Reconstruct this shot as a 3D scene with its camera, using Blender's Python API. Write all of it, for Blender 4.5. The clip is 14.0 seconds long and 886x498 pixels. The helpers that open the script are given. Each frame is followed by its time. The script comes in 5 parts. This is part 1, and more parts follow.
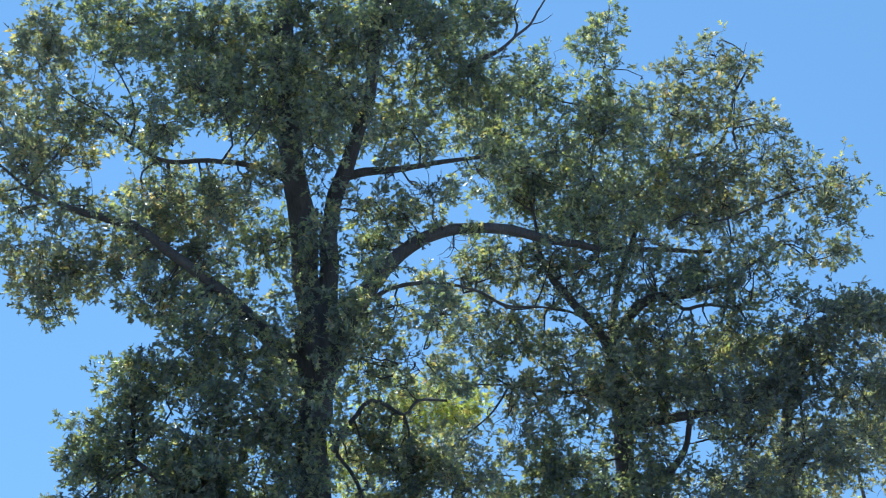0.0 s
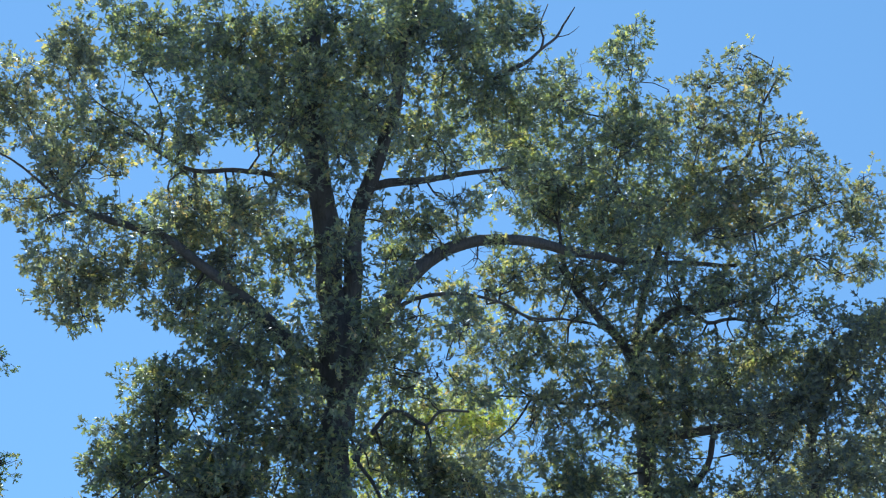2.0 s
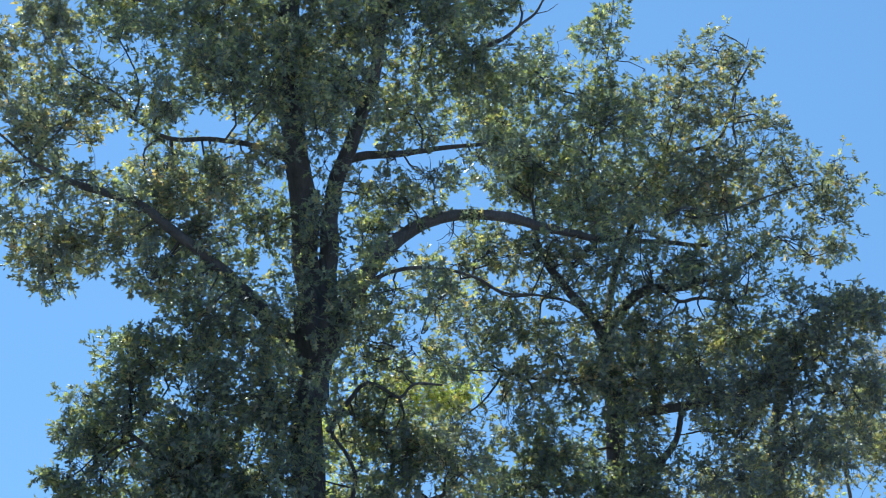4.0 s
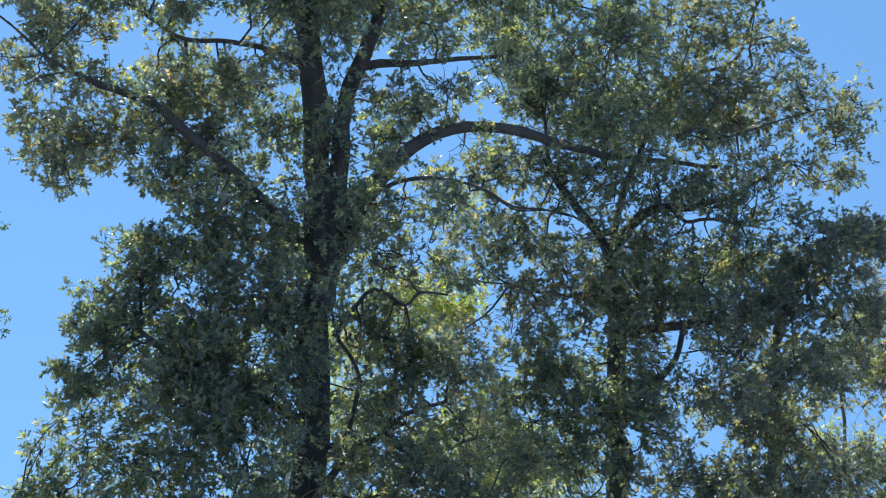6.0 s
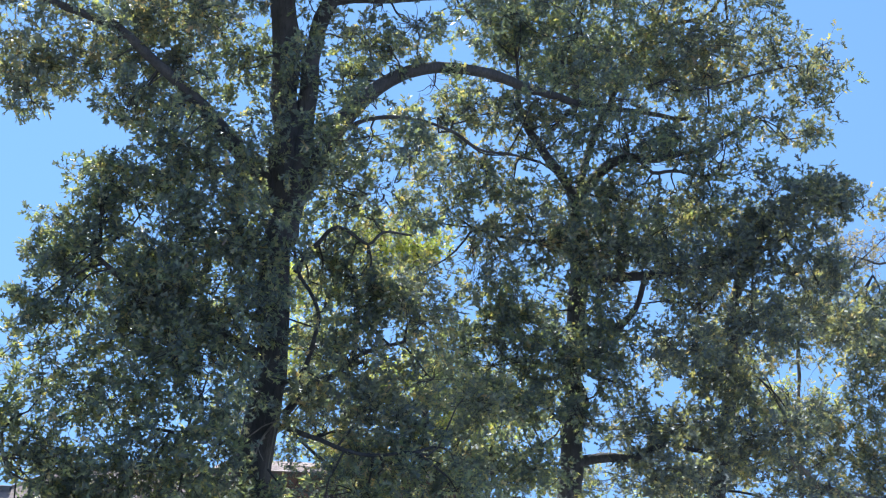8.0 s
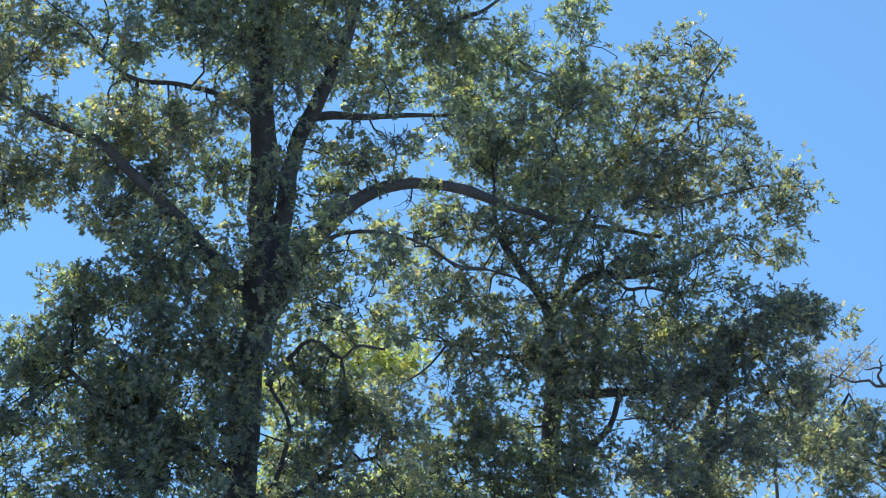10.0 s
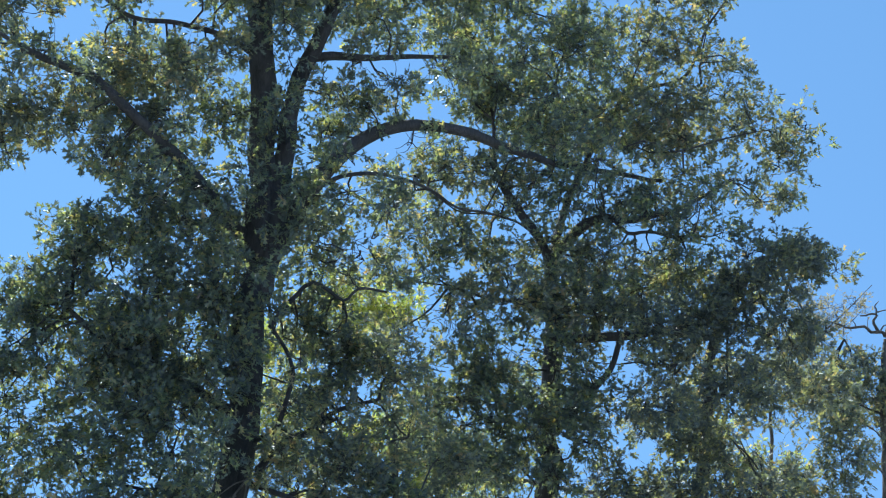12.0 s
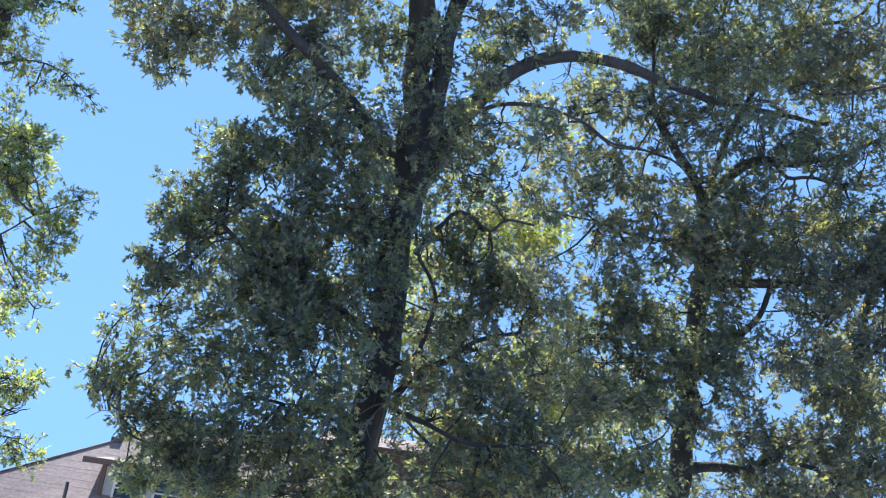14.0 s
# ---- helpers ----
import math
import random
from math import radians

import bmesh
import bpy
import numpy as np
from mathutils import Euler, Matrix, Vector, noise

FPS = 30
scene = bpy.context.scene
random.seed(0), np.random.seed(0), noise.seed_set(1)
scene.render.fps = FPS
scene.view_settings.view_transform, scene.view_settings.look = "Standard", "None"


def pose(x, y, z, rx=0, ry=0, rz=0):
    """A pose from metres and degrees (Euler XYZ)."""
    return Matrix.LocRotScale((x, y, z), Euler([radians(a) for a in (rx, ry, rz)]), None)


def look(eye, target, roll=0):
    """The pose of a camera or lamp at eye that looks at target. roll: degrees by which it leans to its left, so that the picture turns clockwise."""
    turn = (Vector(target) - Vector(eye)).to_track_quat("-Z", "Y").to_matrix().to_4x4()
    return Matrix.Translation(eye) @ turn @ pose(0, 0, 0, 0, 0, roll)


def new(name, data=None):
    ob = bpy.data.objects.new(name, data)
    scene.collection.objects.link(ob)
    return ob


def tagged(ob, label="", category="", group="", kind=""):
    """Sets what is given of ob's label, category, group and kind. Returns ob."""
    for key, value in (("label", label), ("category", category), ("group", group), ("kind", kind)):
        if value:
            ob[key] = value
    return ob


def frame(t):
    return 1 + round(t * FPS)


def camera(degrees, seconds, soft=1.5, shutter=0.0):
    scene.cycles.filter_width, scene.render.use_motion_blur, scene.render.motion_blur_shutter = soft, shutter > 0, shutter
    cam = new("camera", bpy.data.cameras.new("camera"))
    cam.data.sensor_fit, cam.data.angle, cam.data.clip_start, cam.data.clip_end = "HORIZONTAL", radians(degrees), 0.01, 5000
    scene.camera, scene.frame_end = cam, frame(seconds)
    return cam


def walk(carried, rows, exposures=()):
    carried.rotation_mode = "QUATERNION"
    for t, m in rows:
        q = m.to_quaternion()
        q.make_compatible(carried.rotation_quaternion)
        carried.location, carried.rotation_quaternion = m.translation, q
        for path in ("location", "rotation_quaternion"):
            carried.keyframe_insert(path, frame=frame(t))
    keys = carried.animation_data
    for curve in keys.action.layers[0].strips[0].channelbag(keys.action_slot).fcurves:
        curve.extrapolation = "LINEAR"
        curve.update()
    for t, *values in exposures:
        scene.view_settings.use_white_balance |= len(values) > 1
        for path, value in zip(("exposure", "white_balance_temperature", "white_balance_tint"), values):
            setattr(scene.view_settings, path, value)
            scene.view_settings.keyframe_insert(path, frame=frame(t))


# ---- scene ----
cam = camera(41.4, 14.0, soft=1.15)
PATH = [
    (0, (0.001, 0.001, 1.602), (0.002, 8.989, 5.986), -3.00),
    (0.5, (0.009, 0.045, 1.619), (-0.038, 9.024, 6.021), -1.86),
    (1, (-0.048, 0.098, 1.562), (-0.068, 9.050, 6.021), -3.22),
    (1.5, (0.075, 0.154, 1.519), (-0.077, 9.077, 6.030), -2.53),
    (2, (0.097, -0.045, 1.565), (-0.147, 8.892, 6.047), -1.74),
    (2.5, (0.062, -0.181, 1.578), (-0.165, 8.772, 6.027), -0.78),
    (2.7, (0.008, -0.235, 1.592), (-0.119, 8.736, 6.008), -1.25),
    (4.8, (-0.194, -0.024, 1.426), (-0.070, 9.087, 5.546), -1.37),
    (5, (-0.207, -0.036, 1.397), (-0.102, 9.108, 5.445), -1.52),
    (5.5, (-0.220, -0.085, 1.408), (-0.174, 9.168, 5.201), -0.10),
    (6, (-0.205, -0.180, 1.407), (-0.182, 9.141, 5.027), 0.83),
    (6.5, (-0.156, -0.170, 1.392), (-0.091, 9.270, 4.691), 0.85),
    (7, (-0.127, -0.134, 1.395), (0.015, 9.336, 4.602), 1.25),
    (7.5, (-0.108, -0.146, 1.384), (0.118, 9.344, 4.529), 1.92),
    (8, (-0.090, -0.131, 1.397), (0.199, 9.348, 4.568), 2.70),
    (8.2, (-0.084, -0.137, 1.405), (0.221, 9.267, 4.790), 2.80),
    (10.3, (0.073, -0.212, 1.450), (0.480, 8.896, 5.559), 3.34),
    (10.5, (0.071, -0.211, 1.451), (0.550, 8.868, 5.615), 3.40),
    (11, (0.061, -0.133, 1.442), (0.676, 8.880, 5.728), 3.08),
    (11.5, (-0.065, -0.061, 1.372), (0.661, 9.015, 5.508), 2.30),
    (12, (-0.236, 0.011, 1.309), (0.299, 9.286, 5.008), 2.88),
    (12.5, (-0.277, 0.143, 1.301), (-0.330, 9.487, 4.864), 3.89),
    (13, (-0.345, 0.188, 1.357), (-0.745, 9.564, 4.812), 3.94),
    (13.5, (-0.284, 0.140, 1.479), (-0.876, 9.573, 4.747), 6.80),
    (14, (-0.262, 0.053, 1.573), (-0.904, 9.594, 4.498), 8.61),
]
walk(cam, [(t, look(eye, target, roll)) for t, eye, target, roll in PATH],
     [(0, 0.88, 5350, 3), (5.2, 0.84, 5400, 4), (6.4, 0.92, 5450, 8), (7.5, 1.14, 5550, 13), (8.2, 1.14, 5550, 13), (10.3, 0.92, 5350, 4),
      (11.5, 0.88, 5350, 3), (12.5, 0.88, 5450, 8), (13.5, 1.10, 5500, 14), (14, 1.16, 5500, 14)])

# ---------------------------------------------------------------- light
SUN_AZ, SUN_EL = radians(19), radians(54)
world = bpy.data.worlds.new("sky")
scene.world = world
world.use_nodes = True
wn = world.node_tree
sky = wn.nodes.new("ShaderNodeTexSky")
sky.sky_type = "NISHITA"
sky.sun_disc = False
sky.sun_elevation, sky.sun_rotation = SUN_EL, -SUN_AZ
sky.air_density, sky.dust_density, sky.ozone_density = 1.05, 0.0, 1.7
wn.nodes["Background"].inputs["Strength"].default_value = 0.104
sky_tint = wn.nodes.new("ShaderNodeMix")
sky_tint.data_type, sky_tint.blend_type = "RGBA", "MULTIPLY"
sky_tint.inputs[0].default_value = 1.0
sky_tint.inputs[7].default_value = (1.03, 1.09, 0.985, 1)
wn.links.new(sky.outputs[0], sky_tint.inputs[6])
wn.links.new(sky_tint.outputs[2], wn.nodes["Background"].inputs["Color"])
# clear dry air: the sky is taken a little above each direction, so that it stays blue down to the roofs
way_up = wn.nodes.new("ShaderNodeTexCoord")
lift = wn.nodes.new("ShaderNodeVectorMath")
lift.operation = "ADD"
lift.inputs[1].default_value = (0, 0, 0.75)
unit = wn.nodes.new("ShaderNodeVectorMath")
unit.operation = "NORMALIZE"
wn.links.new(way_up.outputs["Generated"], lift.inputs[0])
wn.links.new(lift.outputs[0], unit.inputs[0])
wn.links.new(unit.outputs[0], sky.inputs["Vector"])
sun_way = Vector((-math.sin(SUN_AZ) * math.cos(SUN_EL), math.cos(SUN_AZ) * math.cos(SUN_EL), math.sin(SUN_EL)))
sun = new("sun", bpy.data.lights.new("sun", "SUN"))
sun.data.energy, sun.data.angle, sun.data.color = 5.0, radians(0.53), (1.0, 0.95, 0.86)
sun.matrix_world = look(sun_way * 60, (0, 0, 0))


# ---------------------------------------------------------------- materials
def material(name):
    m = bpy.data.materials.new(name)
    m.use_nodes = True
    n = m.node_tree
    return m, n, n.nodes["Principled BSDF"], n.nodes["Material Output"]


def node(n, kind, **values):
    made = n.nodes.new(kind)
    for key, value in values.items():
        made.inputs[key].default_value = value
    return made


def ramp(n, source, *stops):
    r = n.nodes.new("ShaderNodeValToRGB")
    els = r.color_ramp.elements
    while len(els) < len(stops):
        els.new(0.5)
    for e, (p, c) in zip(els, stops):
        e.position, e.color = p, (*c, 1)
    n.links.new(source, r.inputs[0])
    return r


def leaf_material(name, stops, lit, through_share=0.44, glare=0.57, single=False):
    """A leaf: a pale face, partly underside grey, partly glare haze put into the colour, with light passing through it.
    stops: face colours from leaf to leaf; lit: colours of the light that passes, dull to bright yellow by leaf and by
    patch, the patches painting in sun flecks."""
    m, n, p, out = material(name)
    geo = n.nodes.new("ShaderNodeNewGeometry")
    chance = n.nodes.new("ShaderNodeObjectInfo").outputs["Random"] if single else geo.outputs["Random Per Island"]
    face = ramp(n, chance, *stops)
    patch = node(n, "ShaderNodeTexNoise", Scale=3.4, Detail=3.0, Roughness=0.6)
    fine = node(n, "ShaderNodeTexNoise", Scale=40.0, Detail=2.0)
    for t in (patch, fine):
        n.links.new(geo.outputs["Position"], t.inputs["Vector"])
    # Veiling glare painted in: a share of blue-grey mixed over the leaf colour.
    pale = n.nodes.new("ShaderNodeMix")
    pale.data_type = "RGBA"
    pale.inputs[0].default_value = glare
    pale.inputs[7].default_value = (0.25, 0.285, 0.32, 1)
    n.links.new(face.outputs[0], pale.inputs[6])
    mottle = n.nodes.new("ShaderNodeMix")
    mottle.data_type, mottle.blend_type = "RGBA", "OVERLAY"
    mottle.inputs[0].default_value = 0.35
    n.links.new(pale.outputs[2], mottle.inputs[6])
    n.links.new(fine.outputs[0], mottle.inputs[7])
    n.links.new(mottle.outputs[2], p.inputs["Base Color"])
    p.inputs["Roughness"].default_value = 0.52
    p.inputs["Specular IOR Level"].default_value = 0.5
    # Noise patches of brighter passing light paint in sun breaking through the crown.
    spread = n.nodes.new("ShaderNodeMath")
    spread.operation = "MULTIPLY_ADD"
    spread.inputs[1].default_value, spread.inputs[2].default_value = 1.4, -0.19
    n.links.new(patch.outputs[0], spread.inputs[0])
    sunfleck = n.nodes.new("ShaderNodeMath")
    sunfleck.operation = "MULTIPLY_ADD"
    sunfleck.inputs[1].default_value = 0.35
    n.links.new(chance, sunfleck.inputs[0])
    n.links.new(spread.outputs[0], sunfleck.inputs[2])
    shine = ramp(n, sunfleck.outputs[0], *lit)
    trans = n.nodes.new("ShaderNodeBsdfTranslucent")
    n.links.new(shine.outputs[0], trans.inputs["Color"])
    both = n.nodes.new("ShaderNodeMixShader")
    both.inputs[0].default_value = through_share
    n.links.new(p.outputs[0], both.inputs[1])
    n.links.new(trans.outputs[0], both.inputs[2])
    n.links.new(both.outputs[0], out.inputs["Surface"])
    return m


def bark_material(name, dark, light):
    m, n, p, out = material(name)
    tex = n.nodes.new("ShaderNodeTexCoord")
    mapping = n.nodes.new("ShaderNodeMapping")
    mapping.inputs["Scale"].default_value = (1, 1, 0.22)
    n.links.new(tex.outputs["Object"], mapping.inputs["Vector"])
    ridge = node(n, "ShaderNodeTexNoise", Scale=22.0, Detail=6.0, Roughness=0.65, Distortion=0.8)
    n.links.new(mapping.outputs[0], ridge.inputs["Vector"])
    blotch = node(n, "ShaderNodeTexNoise", Scale=2.3, Detail=3.0)
    n.links.new(tex.outputs["Object"], blotch.inputs["Vector"])
    both = n.nodes.new("ShaderNodeMath")
    both.operation = "MULTIPLY"
    n.links.new(ridge.outputs[0], both.inputs[0])
    n.links.new(blotch.outputs[0], both.inputs[1])
    c = ramp(n, both.outputs[0], (0.12, dark), (0.42, light))
    n.links.new(c.outputs[0], p.inputs["Base Color"])
    p.inputs["Roughness"].default_value = 0.9
    bump = node(n, "ShaderNodeBump", Strength=0.9, Distance=0.03)
    n.links.new(ridge.outputs[0], bump.inputs["Height"])
    n.links.new(bump.outputs[0], p.inputs["Normal"])
    return m


def plain_material(name, colour, rough, grain=20.0, amount=0.25, bump=0.2, metal=0.0):
    m, n, p, out = material(name)
    tex = n.nodes.new("ShaderNodeTexCoord")
    a = node(n, "ShaderNodeTexNoise", Scale=grain, Detail=5.0)
    b = node(n, "ShaderNodeTexNoise", Scale=grain / 14, Detail=3.0)
    for t in (a, b):
        n.links.new(tex.outputs["Object"], t.inputs["Vector"])
    add = n.nodes.new("ShaderNodeMath")
    add.operation = "ADD"
    n.links.new(a.outputs[0], add.inputs[0])
    n.links.new(b.outputs[0], add.inputs[1])
    low, high = tuple(v * (1 - amount) for v in colour), tuple(min(1, v * (1 + amount)) for v in colour)
    c = ramp(n, add.outputs[0], (0.35, low), (1.0, high))
    half = n.nodes.new("ShaderNodeMath")
    half.operation = "MULTIPLY"
    half.inputs[1].default_value = 0.7
    n.links.new(add.outputs[0], half.inputs[0])
    n.links.new(half.outputs[0], c.inputs[0])
    n.links.new(c.outputs[0], p.inputs["Base Color"])
    p.inputs["Roughness"].default_value, p.inputs["Metallic"].default_value = rough, metal
    bm = node(n, "ShaderNodeBump", Strength=bump, Distance=0.01)
    n.links.new(a.outputs[0], bm.inputs["Height"])
    n.links.new(bm.outputs[0], p.inputs["Normal"])
    return m


def glass_material(name):
    m, n, p, out = material(name)
    p.inputs["Base Color"].default_value = (0.02, 0.025, 0.03, 1)
    p.inputs["Roughness"].default_value = 0.04
    p.inputs["Specular IOR Level"].default_value = 0.9
    return m


GREEN = [(0.0, (0.045, 0.085, 0.035)), (0.4, (0.075, 0.125, 0.042)), (0.75, (0.125, 0.175, 0.05)), (0.90, (0.22, 0.23, 0.06)), (0.955, (0.38, 0.24, 0.06)), (1.0, (0.34, 0.12, 0.05))]
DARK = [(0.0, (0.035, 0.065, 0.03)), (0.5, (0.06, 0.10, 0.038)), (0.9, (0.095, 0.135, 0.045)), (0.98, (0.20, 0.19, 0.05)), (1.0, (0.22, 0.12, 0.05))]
OLIVE = [(0.0, (0.055, 0.085, 0.035)), (0.4, (0.10, 0.135, 0.045)), (0.75, (0.165, 0.18, 0.055)), (0.93, (0.27, 0.22, 0.06)), (1.0, (0.34, 0.17, 0.06))]
YELLOW = [(0.0, (0.13, 0.18, 0.04)), (0.5, (0.22, 0.27, 0.05)), (0.85, (0.34, 0.33, 0.06)), (1.0, (0.42, 0.28, 0.06))]
TAN = [(0.0, (0.26, 0.22, 0.09)), (0.6, (0.38, 0.30, 0.12)), (1.0, (0.28, 0.26, 0.09))]
LIT_GREEN = [(0.56, (0.12, 0.145, 0.09)), (0.70, (0.25, 0.30, 0.10)), (0.84, (0.55, 0.59, 0.12)), (0.98, (0.81, 0.64, 0.15))]
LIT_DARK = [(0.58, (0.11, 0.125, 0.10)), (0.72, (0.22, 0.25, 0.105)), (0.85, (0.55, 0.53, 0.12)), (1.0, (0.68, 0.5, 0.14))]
LIT_OLIVE = [(0.55, (0.14, 0.16, 0.09)), (0.69, (0.30, 0.315, 0.10)), (0.83, (0.59, 0.57, 0.13)), (0.98, (0.84, 0.57, 0.16))]
LIT_YELLOW = [(0.35, (0.32, 0.40, 0.08)), (0.6, (0.58, 0.66, 0.10)), (0.8, (0.78, 0.75, 0.14)), (0.95, (0.80, 0.6, 0.16))]
LIT_TAN = [(0.4, (0.36, 0.32, 0.15)), (0.9, (0.6, 0.5, 0.24))]
LEAF_GREEN = leaf_material("oak_leaf", GREEN, LIT_GREEN)
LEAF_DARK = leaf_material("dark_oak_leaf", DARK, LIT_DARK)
LEAF_OLIVE = leaf_material("turning_oak_leaf", OLIVE, LIT_OLIVE, glare=0.6)
LEAF_SINGLE = leaf_material("single_oak_leaf", OLIVE, LIT_OLIVE, glare=0.5, single=True)
LEAF_YELLOW = leaf_material("yellowing_leaf", YELLOW, LIT_YELLOW, 0.5, 0.15)
# Oak leaf again, with the left tree's sunlight put into brighter colours.
LEAF_SUN_TINTED = leaf_material("sun_tinted_oak_leaf", GREEN, [(0.45, (0.17, 0.23, 0.11)), (0.62, (0.40, 0.50, 0.12)), (0.80, (0.66, 0.72, 0.14)), (0.95, (0.76, 0.60, 0.16))], 0.55, 0.5)
LEAF_TAN = leaf_material("dry_leaf", TAN, LIT_TAN, 0.4, 0.2)
BARK = bark_material("oak_bark", (0.032, 0.031, 0.034), (0.10, 0.096, 0.10))
BARK_GREY = bark_material("grey_bark", (0.05, 0.045, 0.04), (0.20, 0.18, 0.16))
DEAD_WOOD = bark_material("dead_wood", (0.12, 0.11, 0.10), (0.34, 0.31, 0.29))
SHINGLE = plain_material("shingle", (0.275, 0.205, 0.175), 0.9, 9, 0.5, 0.5)
FASCIA = plain_material("brown_fascia", (0.13, 0.085, 0.07), 0.6, 12, 0.15, 0.1)
SIDING = plain_material("grey_siding", (0.42, 0.43, 0.44), 0.6, 9, 0.12, 0.1)
BRICK = plain_material("red_brick", (0.17, 0.11, 0.095), 0.85, 25, 0.3, 0.3)
WHITE = plain_material("white_paint", (0.75, 0.75, 0.73), 0.5, 9, 0.08, 0.05)
METAL = plain_material("grey_metal", (0.11, 0.11, 0.115), 0.5, 14, 0.2, 0.1, 0.6)
GLASS = glass_material("window_glass")
# Out of view; made this pale to reflect sun up into the leaves.
GRASS = plain_material("lawn", (0.33, 0.32, 0.28), 0.95, 8, 0.4, 0.6)


# ---------------------------------------------------------------- builders
def mesh_object(name, verts, faces, mat, parent=None, smooth=True, label=""):
    me = bpy.data.meshes.new(name)
    me.from_pydata(verts, [], faces)
    me.polygons.foreach_set("use_smooth", [smooth] * len(me.polygons))
    me.materials.append(mat)
    ob = new(name, me)
    ob.parent = parent
    return tagged(ob, label)


def part(name, bm, mat, parent, label=""):
    me = bpy.data.meshes.new(name)
    bmesh.ops.recalc_face_normals(bm, faces=bm.faces)
    bm.to_mesh(me)
    bm.free()
    me.materials.append(mat)
    ob = new(name, me)
    ob.parent = parent
    return tagged(ob, label)


def base_empty(name, x, y, label, category, group=""):
    ob = new(name)
    ob.location = (x, y, 0)
    ob.empty_display_size = 0.3
    return tagged(ob, label, category, group)


def smooth_line(points, step):
    """Points along a smooth line through the given ones, about step metres apart."""
    p = [np.array(q, float) for q in points]
    p = [2 * p[0] - p[1], *p, 2 * p[-1] - p[-2]]
    made = []
    for a, b, c, d in zip(p, p[1:], p[2:], p[3:]):
        count = max(2, int(np.linalg.norm(c - b) / step))
        for k in range(count):
            t = k / count
            made.append(0.5 * (2 * b + (c - a) * t + (2 * a - 5 * b + 4 * c - d) * t * t + (3 * b - a - 3 * c + d) * t ** 3))
    made.append(p[-2])
    return np.array(made)


def tube(line, r0, r1, sides, rough=0.0, flare=0.0, rng=None, power=1.0):
    """Vertices and faces of a tapered, slightly knobbly tube along a line."""
    n = len(line)
    ahead = np.gradient(line, axis=0)
    ahead /= np.linalg.norm(ahead, axis=1)[:, None] + 1e-9
    side = np.cross(ahead, (0.31, 0.9, 0.17))
    side /= np.linalg.norm(side, axis=1)[:, None] + 1e-9
    other = np.cross(ahead, side)
    s = np.linspace(0, 1, n)
    radius = r0 + (r1 - r0) * s ** power
    if flare:
        radius = radius * (1 + flare * np.exp(-s * n * 0.18))
    ang = np.arange(sides) * 2 * math.pi / sides
    ring = np.cos(ang)[None, :, None] * side[:, None] + np.sin(ang)[None, :, None] * other[:, None]
    wave = np.ones((n, sides))
    if rough:
        wave += rough * rng.standard_normal((n, sides)) * 0.6 + rough * np.sin(ang * 3 + 1.3)[None] + rough * np.sin(ang * 5 + s[:, None] * 9)
        swell = np.interp(np.arange(n), np.arange(0, n + 4, 5), 1 + rough * rng.standard_normal(len(np.arange(0, n + 4, 5))))
        wave *= swell[:, None]
    verts = (line[:, None] + ring * (radius[:, None] * wave)[:, :, None]).reshape(-1, 3)
    i = np.arange(n - 1)[:, None] * sides
    j, k = np.arange(sides)[None], (np.arange(sides)[None] + 1) % sides
    faces = np.stack([i + j, i + k, i + k + sides, i + j + sides], -1).reshape(-1, 4)
    return verts, faces


def limb(tree, name, r0, r1, points, mat, sides=10, flare=0.0, rough=0.06, power=1.0, gnarl=0.16):
    rng = np.random.default_rng(len(points) * 7 + int(abs(points[0][2]) * 100))
    line = smooth_line(points, max(0.12, r0 * 0.7))
    kink = np.zeros_like(line)
    for a in range(3):
        knots = np.arange(0, len(line) + 3, 3)
        kink[:, a] = np.interp(np.arange(len(line)), knots, rng.standard_normal(len(knots))) * r0 * gnarl
    kink[0] = 0
    line = line + kink
    verts, faces = tube(line, r0, r1, sides, rough, flare, rng, power)
    ends = [tuple(range(sides))[::-1], tuple(range(len(verts) - sides, len(verts)))]
    here = verts - np.array(tree.location)
    ob = mesh_object(name, here.tolist(), faces.tolist() + ends, mat, tree)
    tree_lines.setdefault(tree.name, []).append(line)
    return ob


tree_lines = {}
# Outline of half a leaf with pointed, forward-leaning lobes: along the blade, away from the midrib.
LOBES = np.array([(0.0, 0.0), (0.28, 0.03), (0.46, 0.28), (0.48, 0.05), (0.84, 0.20), (0.80, 0.035), (1.0, 0.0)])
LEAF_AREA = 0.157


def leaf_axes(way, up):
    way = way / (np.linalg.norm(way, axis=1)[:, None] + 1e-9)
    side = np.cross(way, up)
    side /= np.linalg.norm(side, axis=1)[:, None] + 1e-9
    return way, side, np.cross(side, way)


